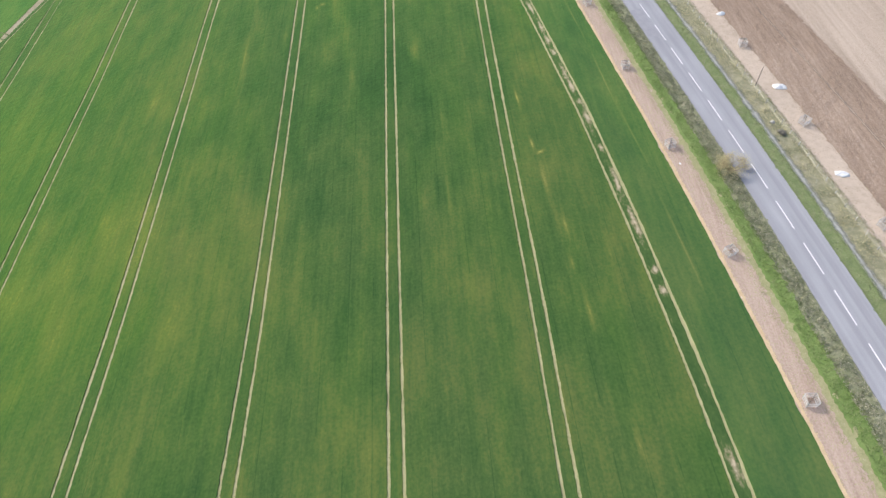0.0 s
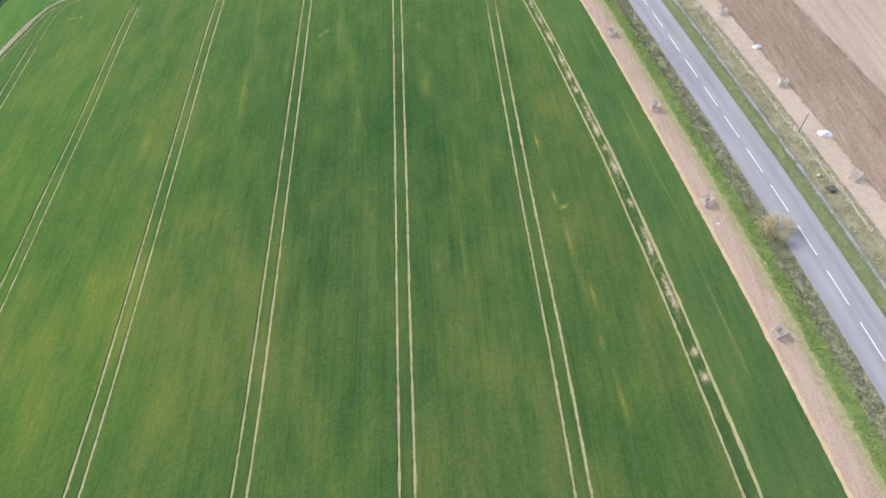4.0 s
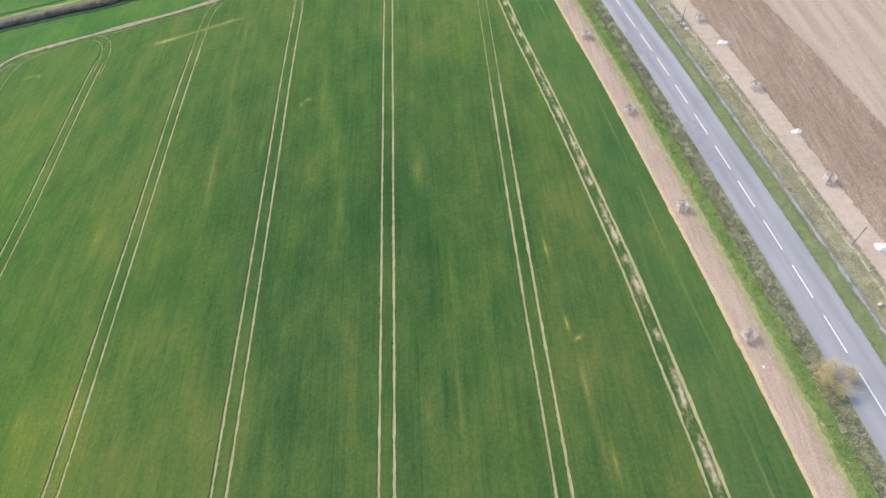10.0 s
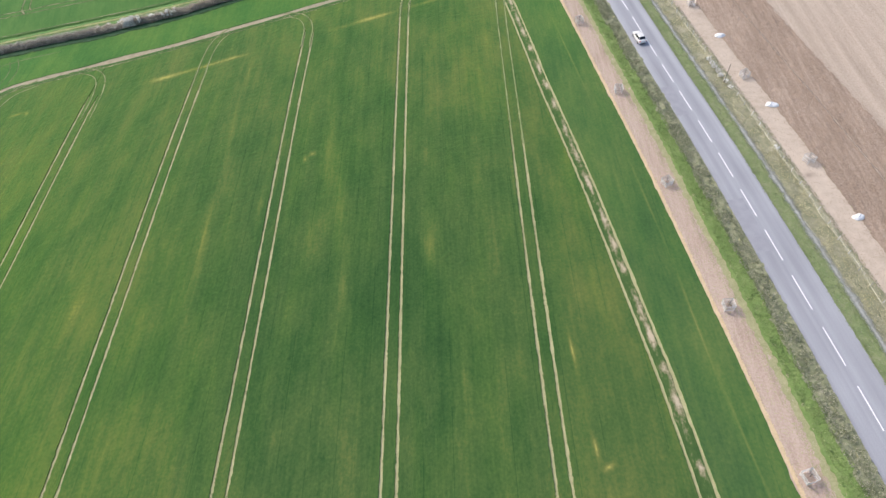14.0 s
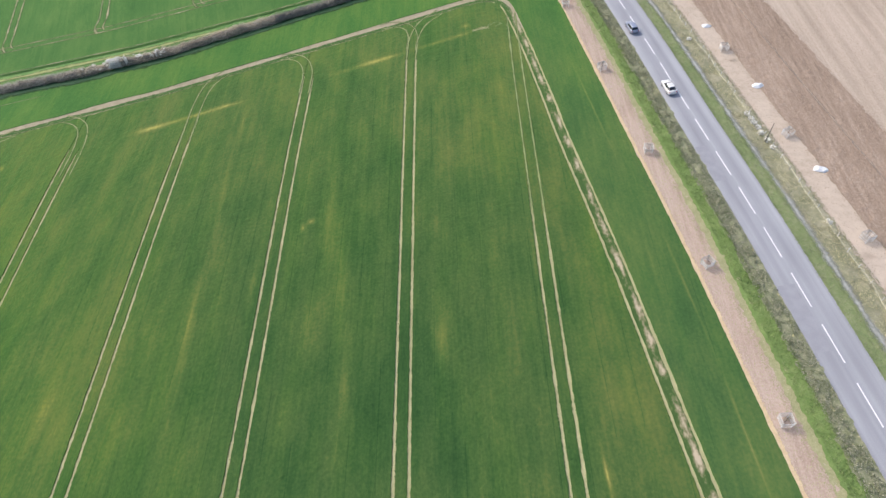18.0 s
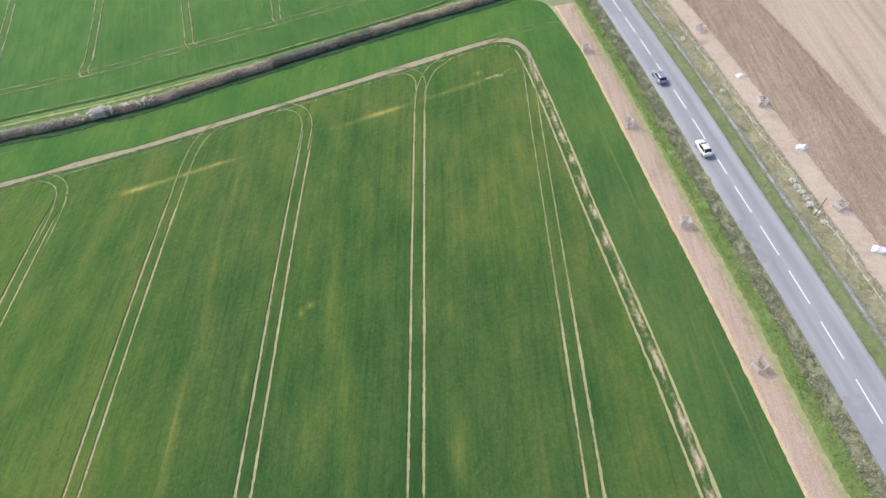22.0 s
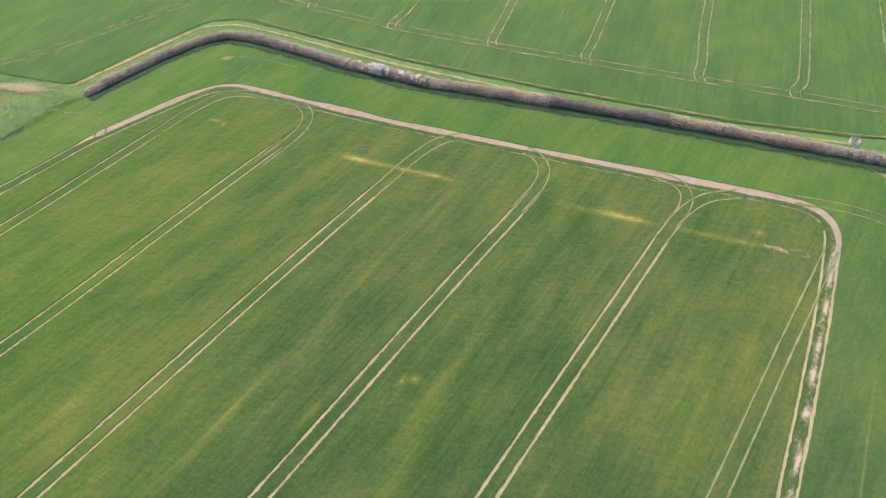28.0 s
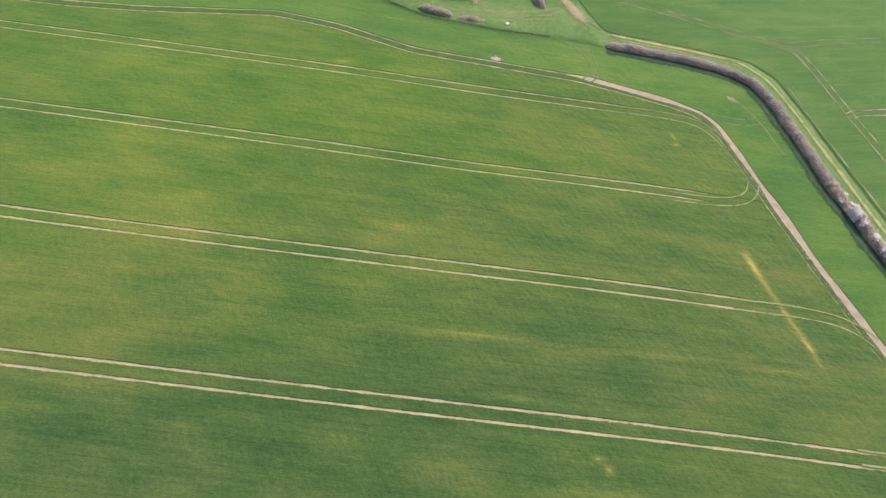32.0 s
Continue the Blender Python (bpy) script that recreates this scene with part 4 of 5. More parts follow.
# ---- scattered twigs and leaves ----
def scatter(centres, size, material, name, parent, seed=0, tilt=1.0, label=""):
    """Many small two-triangle leaves or twig sprays at the given places."""
    rg = np.random.default_rng(seed)
    n = len(centres)
    up = rg.normal(size=(n, 3)) * (1, 1, 0.6) + (-0.25, 0.2, tilt)
    a = np.cross(up, rg.normal(size=(n, 3)))
    a /= np.linalg.norm(a, axis=1, keepdims=True)
    b = np.cross(up, a)
    b /= np.linalg.norm(b, axis=1, keepdims=True)
    s = size * (0.5 + rg.random((n, 1)))
    a, b = a * s, b * s * 0.45
    bend = np.cross(a, b) * (rg.random((n, 1)) - 0.5) * 1.5 / (s + 1e-9)
    v = np.stack([centres - a, centres - b + bend, centres + a, centres + b + bend], 1).reshape(-1, 3)
    f = np.arange(4 * n).reshape(n, 4).tolist()
    ob = mesh_object(name, v, f, material, parent, label)
    ob["kind"] = "stuff"
    return ob


def hedge(line, width, height, material, label, density=70, seed=0, extra=None, gaps=0.0, ends=""):
    """A trimmed hedge along a line: a twiggy core and a deep skin of sprays; ends names the ends that taper off."""
    p = smooth_line(resample(line, 0.4), 4)
    base = new("hedge")
    base.location = (*p[0], 0)
    tagged(base, label, "hedge", "field hedges")
    t = np.gradient(p, axis=0)
    t /= np.linalg.norm(t, axis=1, keepdims=True) + 1e-9
    nr = np.stack([t[:, 1], -t[:, 0]], -1)
    prof = [(-0.5, 0.0), (-0.52, 0.3), (-0.48, 0.62), (-0.36, 0.88), (-0.15, 1.0), (0.15, 1.0), (0.36, 0.88), (0.48, 0.62), (0.52, 0.3), (0.5, 0.0)]
    hh = height * (0.62 + 0.40 * vnoise(p[:, 0] * 0.3, p[:, 1] * 0.3, seed) + 0.36 * vnoise(p[:, 0] * 1.1, p[:, 1] * 1.1, seed + 2))
    if gaps:
        hh *= np.clip((vnoise(p[:, 0] * 0.2 + 3, p[:, 1] * 0.2, seed + 4) - gaps) * 6, 0.12, 1)
    ww = width * (0.8 + 0.4 * vnoise(p[:, 0] * 0.5, p[:, 1] * 0.5, seed + 1))
    k = np.arange(len(p)) * 0.4
    for mark_end, dist in (("a", k), ("b", k[::-1])):
        if mark_end in ends:
            f = np.sqrt(np.clip(dist / 2.2, 0.02, 1))
            hh, ww = hh * f, ww * (0.3 + 0.7 * f)
    rg = np.random.default_rng(seed)
    verts = []
    for i, (u, w) in enumerate(prof):
        j = 0.9 + 0.2 * rg.random(len(p)) if 0 < i < 9 else np.ones(len(p))
        xy = p + nr * (ww * u * j)[:, None]
        verts.append(np.concatenate([xy, (hh * w * (0.93 + 0.12 * rg.random(len(p))))[:, None]], 1))
    verts = np.stack(verts, 1)
    r, c = verts.shape[:2]
    axis = np.concatenate([p, (hh * 0.3)[:, None]], 1)[:, None]
    core = axis + (verts - axis) * (0.72 + 0.12 * rg.random((r, c, 1)))
    core[..., 2] = np.where(verts[..., 2] <= 0, 0, core[..., 2])
    idx = np.arange(r * c).reshape(r, c)
    faces = np.stack([idx[:-1, :-1], idx[1:, :-1], idx[1:, 1:], idx[:-1, 1:]], -1).reshape(-1, 4).tolist()
    faces += [idx[0].tolist(), idx[-1, ::-1].tolist()]
    here = np.array([*p[0], 0])
    mesh_object("body", core.reshape(-1, 3) - here, faces, M_hedge_core, base)

    def skin(n, lo_f, hi_f):
        i = rg.integers(0, r - 1, n)
        kk = rg.random(n) * (c - 1.001)
        k0 = kk.astype(int)
        fr = (kk - k0)[:, None]
        pts = verts[i, k0] * (1 - fr) + verts[i, k0 + 1] * fr + (verts[i + 1, k0] - verts[i, k0]) * rg.random((n, 1))
        mid_p = axis[i, 0]
        pts = mid_p + (pts - mid_p) * rg.uniform(lo_f, hi_f, (n, 1)) + rg.normal(size=(n, 3)) * 0.12
        pts[:, 2] = np.abs(pts[:, 2])
        return pts

    n = int(density * 4.6 * len(p) * 0.4 * (height / 2 + 0.5))
    scatter(skin(n, 0.78, 1.12) - here, 0.1, material, "twig_skin", base, seed + 7, 1.7)
    if extra:
        mat2, cover, lab = extra
        pts = skin(int(n * 1.7), 1.0, 1.12)
        clump = vnoise(pts[:, 0] * 0.9, pts[:, 1] * 0.9, seed + 31) * 0.65 + vnoise(pts[:, 0] * 2.6, pts[:, 1] * 2.6 + pts[:, 2], seed + 32) * 0.35
        keep = (clump > np.quantile(clump, 1 - cover)) & (pts[:, 2] > height * (0.3 if cover > 0.7 else 0.5))
        scatter(pts[keep] - here, 0.15, mat2, "blossom", base, seed + 9, 2.2, label=lab)
    return base


HEDGE = smooth_line(resample([(-123.9, 153.6), (-123.0, 163), (-121.6, 173), (-119.4, 182), (-115.5, 187.8), (-108.5, 190.6), (-96, 192.7), (-83.3, 194.6), (-63.7, 199.1), (-44, 206.2), (-26.6, 212.2), (-9.3, 218.0), (8, 223.2), (20, 226.9), (31.5, 229.8)], 0.5), 6)


def hedge_piece(x0, x1):
    i, j = (int(np.argmin(np.abs(HEDGE[:, 0] - v) + (HEDGE[:, 1] < 186) * 1e3)) for v in (x0, x1))
    return HEDGE[max(i - 1, 0):j + 2]


i_corner = int(np.argmin(np.hypot(HEDGE[:, 0] + 115.5, HEDGE[:, 1] - 187.8)))
hedge(HEDGE[: i_corner + 1], 2.3, 1.5, M_hedge_grey, "trimmed leafless hedge with grey twigs", seed=1, ends="a")
hedge(HEDGE[i_corner:][HEDGE[i_corner:, 0] < -83], 2.3, 1.5, M_hedge_grey, "trimmed leafless hedge with purple-grey twigs", seed=2)
hedge(hedge_piece(-83, -76.2), 2.3, 1.6, M_hedge_brown, "hedge with scattered white blossom", seed=3, extra=(M_blossom, 0.09, "white blossom"))
hedge(hedge_piece(-76.2, -74.4), 2.2, 1.7, M_hedge_brown, "blackthorn in full white blossom in the hedge", seed=4, extra=(M_blossom, 0.97, "dense white blossom"))
hedge(hedge_piece(-74.4, -63.5), 2.3, 1.6, M_hedge_brown, "hedge with patches of white blossom", seed=5, extra=(M_blossom, 0.2, "white blossom"))
hedge(hedge_piece(-63.5, -38), 2.4, 1.55, M_hedge_brown, "trimmed leafless hedge with reddish-brown twigs", seed=6)
hedge(hedge_piece(-38, -14), 2.4, 1.6, M_hedge_green, "dark ivy-grown field hedge", seed=7)
hedge(hedge_piece(-14, 12), 2.4, 1.5, M_hedge_brown, "trimmed leafless hedge with brown twigs", seed=8)
hedge(hedge_piece(12, 31.4), 2.4, 1.4, M_hedge_grey, "dark leafless hedge ending near the road", seed=9, ends="b")
hedge([(-137.6, 139.0), (-147, 135.3), (-158, 131.0), (-176, 124)], 1.9, 1.4, M_hedge_grey, "short thick hedge by the field junction", seed=11, ends="a")
hedge([(-135.2, -30), (-134.6, 15), (-135.2, 45), (-136, 57), (-137, 65), (-138, 74), (-139, 81)], 2.6, 1.9, M_hedge_grey, "tall leafless hedge along the far edge of the wheat", seed=15)
hedge([(-139, 81), (-140, 86), (-141, 91.5)], 2.6, 1.9, M_hedge_brown, "end of the tall hedge with white blossom", seed=16, extra=(M_blossom, 0.25, "white blossom"), ends="b")
hedge([(-130.8, 107.6), (-129.4, 112), (-128.7, 116)], 1.9, 1.3, M_hedge_olive, "gappy olive-brown hedge beside the ditch", seed=12, gaps=0.2, ends="ab")
hedge([(-128.5, 117.2), (-128.4, 120), (-128.7, 123.6)], 1.8, 1.2, M_hedge_olive, "gappy olive-brown hedge beside the ditch", seed=13, gaps=0.25, ends="ab")
hedge([(31.6, 230.0), (33.4, 230.9), (35.2, 231.9)], 2.6, 0.9, M_scrubleaf, "low bramble scrub at the end of the hedge", seed=14, ends="b")

# ---- beyond the hedge and the junction ----
FAR_EDGE = smooth_line(resample([(-600, -20), (-300, 85), (-175, 137), (-148, 147.5), (-137, 151.5), (-130.4, 154), (-128.2, 171.6), (-125.2, 189.5), (-119, 194.8), (-106.7, 197.4), (-73.4, 203.4), (-39.6, 212.4), (-3.8, 223.4), (17.4, 232.2), (24, 236), (29, 240), (31.6, 246), (29, 262), (20, 320), (-10, 480)], 1.0), 5)
s = np.linspace(0, 1, len(FAR_EDGE))[:, None]
far_line = np.concatenate([np.interp(s, [0, 0.5, 1], [-1500, -900, -60]), np.interp(s, [0, 0.5, 1], [300, 1500, 1500])], 1)
u = (np.linspace(0, 1, 40) ** 2.2)[None, :, None]
ground_part(slab("far_crop", FAR_EDGE[:, None] * (1 - u) + far_line[:, None] * u, 0.2, M_crop_far, 0.06, 0.1, seed=61), "wide green wheat field beyond the hedge", "crop", "stuff")
near_edge = smooth_line(resample(np.concatenate([[(-134, -60), (-133, 30), (-133, 50), (-134.6, 76), (-134.4, 90), (-131.6, 99.3), (-126.8, 109.6), (-124.9, 127), (-124.6, 147)], HEDGE[::8] , [(36, 233)]]), 1.0), 3)
s = np.linspace(0, 1, len(near_edge))[:, None]
far2 = np.concatenate([np.interp(s, [0, 0.35, 0.5, 1], [-1500, -800, -300, 34.5]), np.interp(s, [0, 0.35, 0.5, 1], [-200, 160, 420, 255])], 1)
u = (np.linspace(0, 1, 46) ** 2.2)[None, :, None]
ground_part(slab("meadow", near_edge[:, None] * (1 - u) + far2[:, None] * u, 0.06, M_meadow, 0.1, 0.2, seed=62), "rough green grass along the hedge and track junction", "grass", "stuff")
WEST_EDGE = smooth_line(resample([(-166, -60), (-158, 20), (-149, 70), (-141, 94), (-137.5, 103), (-135.6, 112), (-136.5, 120), (-140, 128), (-146, 131.6), (-160, 126), (-300, 72), (-600, -60)], 1.0), 5)
s = np.linspace(0, 1, len(WEST_EDGE))[:, None]
far3 = np.concatenate([np.interp(s, [0, 0.5, 1], [-700, -800, -900]), np.interp(s, [0, 0.5, 1], [-300, -250, -200])], 1)
u = (np.linspace(0, 1, 34) ** 1.8)[None, :, None]
ground_part(slab("far_crop", WEST_EDGE[:, None] * (1 - u) + far3[:, None] * u, 0.2, M_crop_far, 0.06, 0.1, seed=63), "green wheat field west of the junction", "crop", "stuff")
# grass strips whose dark green stands in for the hedges' shade
mark("long_grass", offset(HEDGE, 2.1), 3.0, M_shadegrass, "long grass at the hedge foot, its shade painted dark green", z=CROP_Z + 0.05, edge=0.3, cols=5, seed=95)
mark("long_grass", [(-133.6, 30), (-133.8, 50), (-135.2, 75), (-137.4, 91)], 2.4, M_shadegrass, "long grass at the tall hedge foot, its shade painted dark green", z=CROP_Z + 0.05, edge=0.3, cols=5, seed=96)
FT = 0.26
pts = [(-146, 160), (-145, 172), (-142, 183), (-136.5, 198), (-133.5, 204.4), (-124, 206.5), (-108, 209), (-83, 213.6), (-58, 220.4), (-31, 228.4), (-5.6, 236.6), (11, 241.6), (24, 245.4)]
wheel_pair("wheel_mark", pts[3:], 2.1, 0.75, M_far_rut, "pale headland wheel tracks in the far wheat", FT, 200)
wheel_pair("wheel_mark", [(-152, 150), (-147.5, 158), (-144.5, 168), (-141.5, 178), (-137, 192), (-133, 203.5), (-126, 206)], 2.2, 0.75, M_far_rut, "pale wheel tracks rounding the far field corner", FT, 203)
wheel_pair("wheel_mark", [(-134.5, 203), (-139, 216), (-143, 231), (-150, 262)], 2.0, 0.55, M_press, "pale wheel tracks in the far wheat", FT, 206)
for n, (p, m) in enumerate([([(-110, 208.6), (-109.5, 214), (-114.7, 235.7), (-122, 262)], M_far_rut), ([(-87, 212.6), (-85.4, 218), (-90, 239), (-97, 268)], M_far_rut), ([(-61.8, 219.4), (-61.5, 225), (-66.4, 242), (-74, 272)], M_far_rut),
                            ([(-40.5, 225.8), (-39.8, 232), (-43.6, 248), (-52, 282)], M_far_rut), ([(-16.5, 233), (-15.8, 239), (-20, 252), (-30, 290)], M_press), ([(2.0, 238.8), (4.6, 244), (2.5, 254), (-6, 290)], M_press), ([(26.4, 236), (23.2, 242), (20.5, 256), (12, 292)], M_press), ([(29.2, 237), (29.6, 244), (27.6, 256), (20, 292)], M_press)]):
    (x, y), rest_p = p[0], p[1:]
    p = [(x + 2.6, y + 0.2), (x + 1.0, y + 1.6)] + rest_p
    wheel_pair("wheel_mark", p, 2.0, 0.95, m, "pale wheel tracks in the far wheat", FT, 210 + 2 * n)
for p in [[(-51, 236.5), (-54, 247), (-60.2, 270)], [(-75, 230.4), (-77.6, 239.6)], [(-27, 242), (-31, 256)]]:
    mark("bare_line", p, 0.3, M_far_rut, "pale bare line in the far wheat", z=FT, edge=0.2, taper=True, seed=int(-p[0][0]))
wheel_pair("wheel_mark", [(-190, 96), (-165, 100.5), (-152.5, 104), (-147.6, 111.5), (-144.6, 118.5), (-142.5, 121.5)], 2.2, 0.7, M_far_rut, "pale wheel tracks in the west field", FT, 240)
wheel_pair("wheel_mark", [(-190, 110), (-168, 115.6), (-150, 120.2), (-142, 121.6), (-135, 121.4)], 2.2, 0.8, M_far_rut, "pale wheel tracks leading out of the west field", FT, 243)
grass_line = smooth_line(resample([(-129.2, 155), (-127, 172), (-124, 187.5), (-117.5, 192.8), (-106, 195.4), (-73.4, 201.2), (-39.6, 210), (-3.8, 221.2), (17.4, 229.8)], 1.0), 4)
mark("dry_grass_line", grass_line, 2.6, M_drystrip, "strip of dry yellow grass beside the hedge", z=0.17, edge=0.25, seed=250)
mark("dry_grass_line", smooth_line(resample([(-127, 196.0), (-119.5, 196.4), (-106, 198.2), (-73.4, 204.2), (-39.6, 213.2), (-3.8, 224.2), (17.4, 233.0), (26, 237.2)], 1.0), 4)[9:], 0.7, M_far_rut, "dry bare edge of the far wheat", z=FT, edge=0.2, seed=251)
# dark green strip painting the shade at the ditch edge
mark("ditch_line", [(-132.2, 99.3), (-127.2, 109.6), (-125.3, 127), (-125.0, 140)], 0.9, M_shadegrass, "shade painted dark green on the ditch edge along the wheat", z=0.16, edge=0.25, seed=252)

ground_part(blob("field_corner", 27.5, 224.6, 7.5, 3.6, 0.03, M_verge2, -32, 5), "rough trodden grass in the field corner", "ground", "stuff")
wheel_pair("wheel_mark", [(-146, 143.4), (-139, 146.6), (-132.5, 150.8), (-128.6, 157), (-127.4, 166), (-126.2, 176), (-123.6, 187)], 1.8, 0.9, M_drystrip, "worn track along the outside of the hedge", 0.115, 260)
wheel_pair("wheel_mark", [(-139.5, 146), (-135.4, 139), (-133, 131), (-131.6, 122), (-132.4, 112), (-136, 102)], 1.9, 0.9, M_drystrip, "faint wheel tracks through the rough grass", 0.115, 263)
wheel_pair("wheel_mark", [(-137, 121.4), (-133.5, 126), (-132, 134), (-134, 141)], 1.9, 0.9, M_drystrip, "faint wheel tracks at the junction", 0.115, 266)

rs = np.random.default_rng(90)
q = resample(near_edge[(near_edge[:, 1] > 92) & (near_edge[:, 1] < 153) & (near_edge[:, 0] < -120)], 0.1)
k = rs.integers(0, len(q), 4500)
at = q[k] + rs.normal(size=(len(k), 2)) * (0.8, 0.5) - (0.3, 0)
tagged(scatter(np.concatenate([at, 0.12 + 0.1 * rs.random((len(at), 1))], 1), 0.12, M_meadow, "edge_tufts", None, 91, 3.0), "soft grass tufts where the wheat meets rough grass", "grass", kind="stuff")

# ---- verge scrub, fence-side tufts ----
rg = np.random.default_rng(3)


def along(off0, off1, n, y0=-40, y1=235):
    y = rg.uniform(y0, y1, n)
    d = rg.uniform(off0, off1, n)
    p = np.stack([np.interp(y, road_near[:, 1], road_near[:, 0]), y], -1)
    t = np.stack([np.interp(y + 1, road_near[:, 1], road_near[:, 0]) - p[:, 0], np.ones(n)], -1)
    t /= np.linalg.norm(t, axis=1, keepdims=True) + 1e-9
    return p + np.stack([t[:, 1], -t[:, 0]], -1) * d[:, None]


pl = along(-6.3, -3.6, 90000)
den = vnoise(pl[:, 0] * 1.1, pl[:, 1] * 1.1, 14) * 0.5 + vnoise(pl[:, 0] * 3.3, pl[:, 1] * 3.3, 15) * 0.6
pl, den = pl[den > 0.44], den[den > 0.44]
z = 0.12 + (den - 0.38) * 1.5 * rg.random(len(pl))
tagged(scatter(np.concatenate([pl, z[:, None]], 1), 0.09, M_scrubleaf, "brambles", None, 20, 1.3), "low brown-green brambles along the road verge", "scrub", kind="stuff")
pl = along(-8.2, -5.6, 24000)
tagged(scatter(np.concatenate([pl, 0.17 + 0.1 * rg.random((len(pl), 1))], 1), 0.11, M_vergetuft, "verge_grass", None, 21, 1.6), "tufted bright green verge grass", "grass", kind="stuff")
pl = along(3.6, 6.2, 11000)
tagged(scatter(np.concatenate([pl, 0.17 + 0.1 * rg.random((len(pl), 1))], 1), 0.1, M_dulltuft, "verge_grass", None, 23, 1.6), "mixed green verge grass beside the path", "grass", kind="stuff")
pl = along(6.9, 10.8, 24000)
den = vnoise(pl[:, 0] * 0.8, pl[:, 1] * 0.8, 34) + 0.3 * rg.random(len(pl))
pl = pl[den > 0.74]
tagged(scatter(np.concatenate([pl, 0.2 + 0.2 * rg.random((len(pl), 1))], 1), 0.1, M_scrubleaf, "brambles", None, 24, 1.4), "low brown and green weeds along the fence", "scrub", kind="stuff")
pl = along(7.3, 10.9, 34000)
den = vnoise(pl[:, 0] * 0.6, pl[:, 1] * 0.6, 24) + 0.5 * rg.random(len(pl))
pl = pl[den > 0.72]
tagged(scatter(np.concatenate([pl, 0.18 + 0.16 * rg.random((len(pl), 1))], 1), 0.08, M_drytuft, "dry_grass", None, 22, 2.0), "dry yellow grass tufts under the fence", "grass", kind="stuff")


fy = np.linspace(-20, 244, 400)
mark("fence_line_grass", np.stack([road_x(fy, 9.95) + 0.7 * (vnoise(fy * 0.35, fy * 0, 71) - 0.5), fy], -1), 0.34, M_deadgrass, "pale dead grass along the foot of the fence", z=0.42, edge=0.05, seed=260)
for off0, off1, n, material, lab in ((-10.6, -7.6, 22000, M_tan, "dry tan grass at the verge edge"), (3.55, 4.1, 5000, M_verge2, "grass creeping over the road edge"), (5.7, 6.2, 5000, M_verge2, "grass creeping over the path"), (6.8, 7.3, 5000, M_rough, "rough grass creeping over the path"), (10.5, 11.4, 6000, M_rough, "rough grass thinning out on bare soil"), (-13.5, -12.9, 8000, M_straw, "straw stubble at the crop edge")):
    pl = along(off0, off1, n, -40, 236 if off0 > -8 else 220)
    tagged(speckle("edge_grass" if material is not M_straw else "edge_stubble", pl, 0.14 if off0 > 0 else 0.085, 0.2 if off0 > 0 else 0.08, material, n), lab, "grass", kind="stuff")
for off0, off1, n, material in ((-13.2, -8.8, 9000, M_soil), (-13.2, -8.8, 5000, M_track), (10.9, 15.4, 7000, M_plough), (10.9, 15.4, 5000, M_harrow), (15.4, 30, 34000, M_harrow), (15.4, 30, 20000, M_plough), (30, 60, 26000, M_plough), (14.9, 16.0, 5000, M_plough), (29.4, 30.6, 5000, M_plough)):
    pl = along(off0, off1, n, -10, 233 if off0 > 0 else 219)
    tagged(speckle("soil_crumbs", pl, 0.085, 0.07 if off0 < 15 else 0.2, material, n + 1), "loose crumbs and stubble lying on the soil", "soil", kind="stuff")
pl = np.stack([rg.uniform(-145, -124, 16000), rg.uniform(98, 152, 16000)], -1)
tagged(scatter(np.concatenate([pl[pl[:, 0] < np.interp(pl[:, 1], [98, 110, 127, 147], [-132.5, -127.6, -125.6, -125.2])], np.zeros((0, 2))])[:, [0, 1, 1]] * (1, 1, 0) + (0, 0, 0.1), 0.12, M_meadow, "rough_tufts", None, 26, 3.5), "rough tussocky grass at the track junction", "grass", kind="stuff")


# ---- bushes and trees ----
def tube(bm, a, b, ra, rb, sides=6):
    a, b = Vector(a), Vector(b)
    q = (b - a).to_track_quat("Z", "Y").to_matrix()
    rings = []
    for c, r in ((a, ra), (b, rb)):
        rings.append([bm.verts.new(c + q @ Vector((r * math.cos(2 * math.pi * k / sides), r * math.sin(2 * math.pi * k / sides), 0))) for k in range(sides)])
    for k in range(sides):
        bm.faces.new((rings[0][k], rings[0][(k + 1) % sides], rings[1][(k + 1) % sides], rings[1][k]))


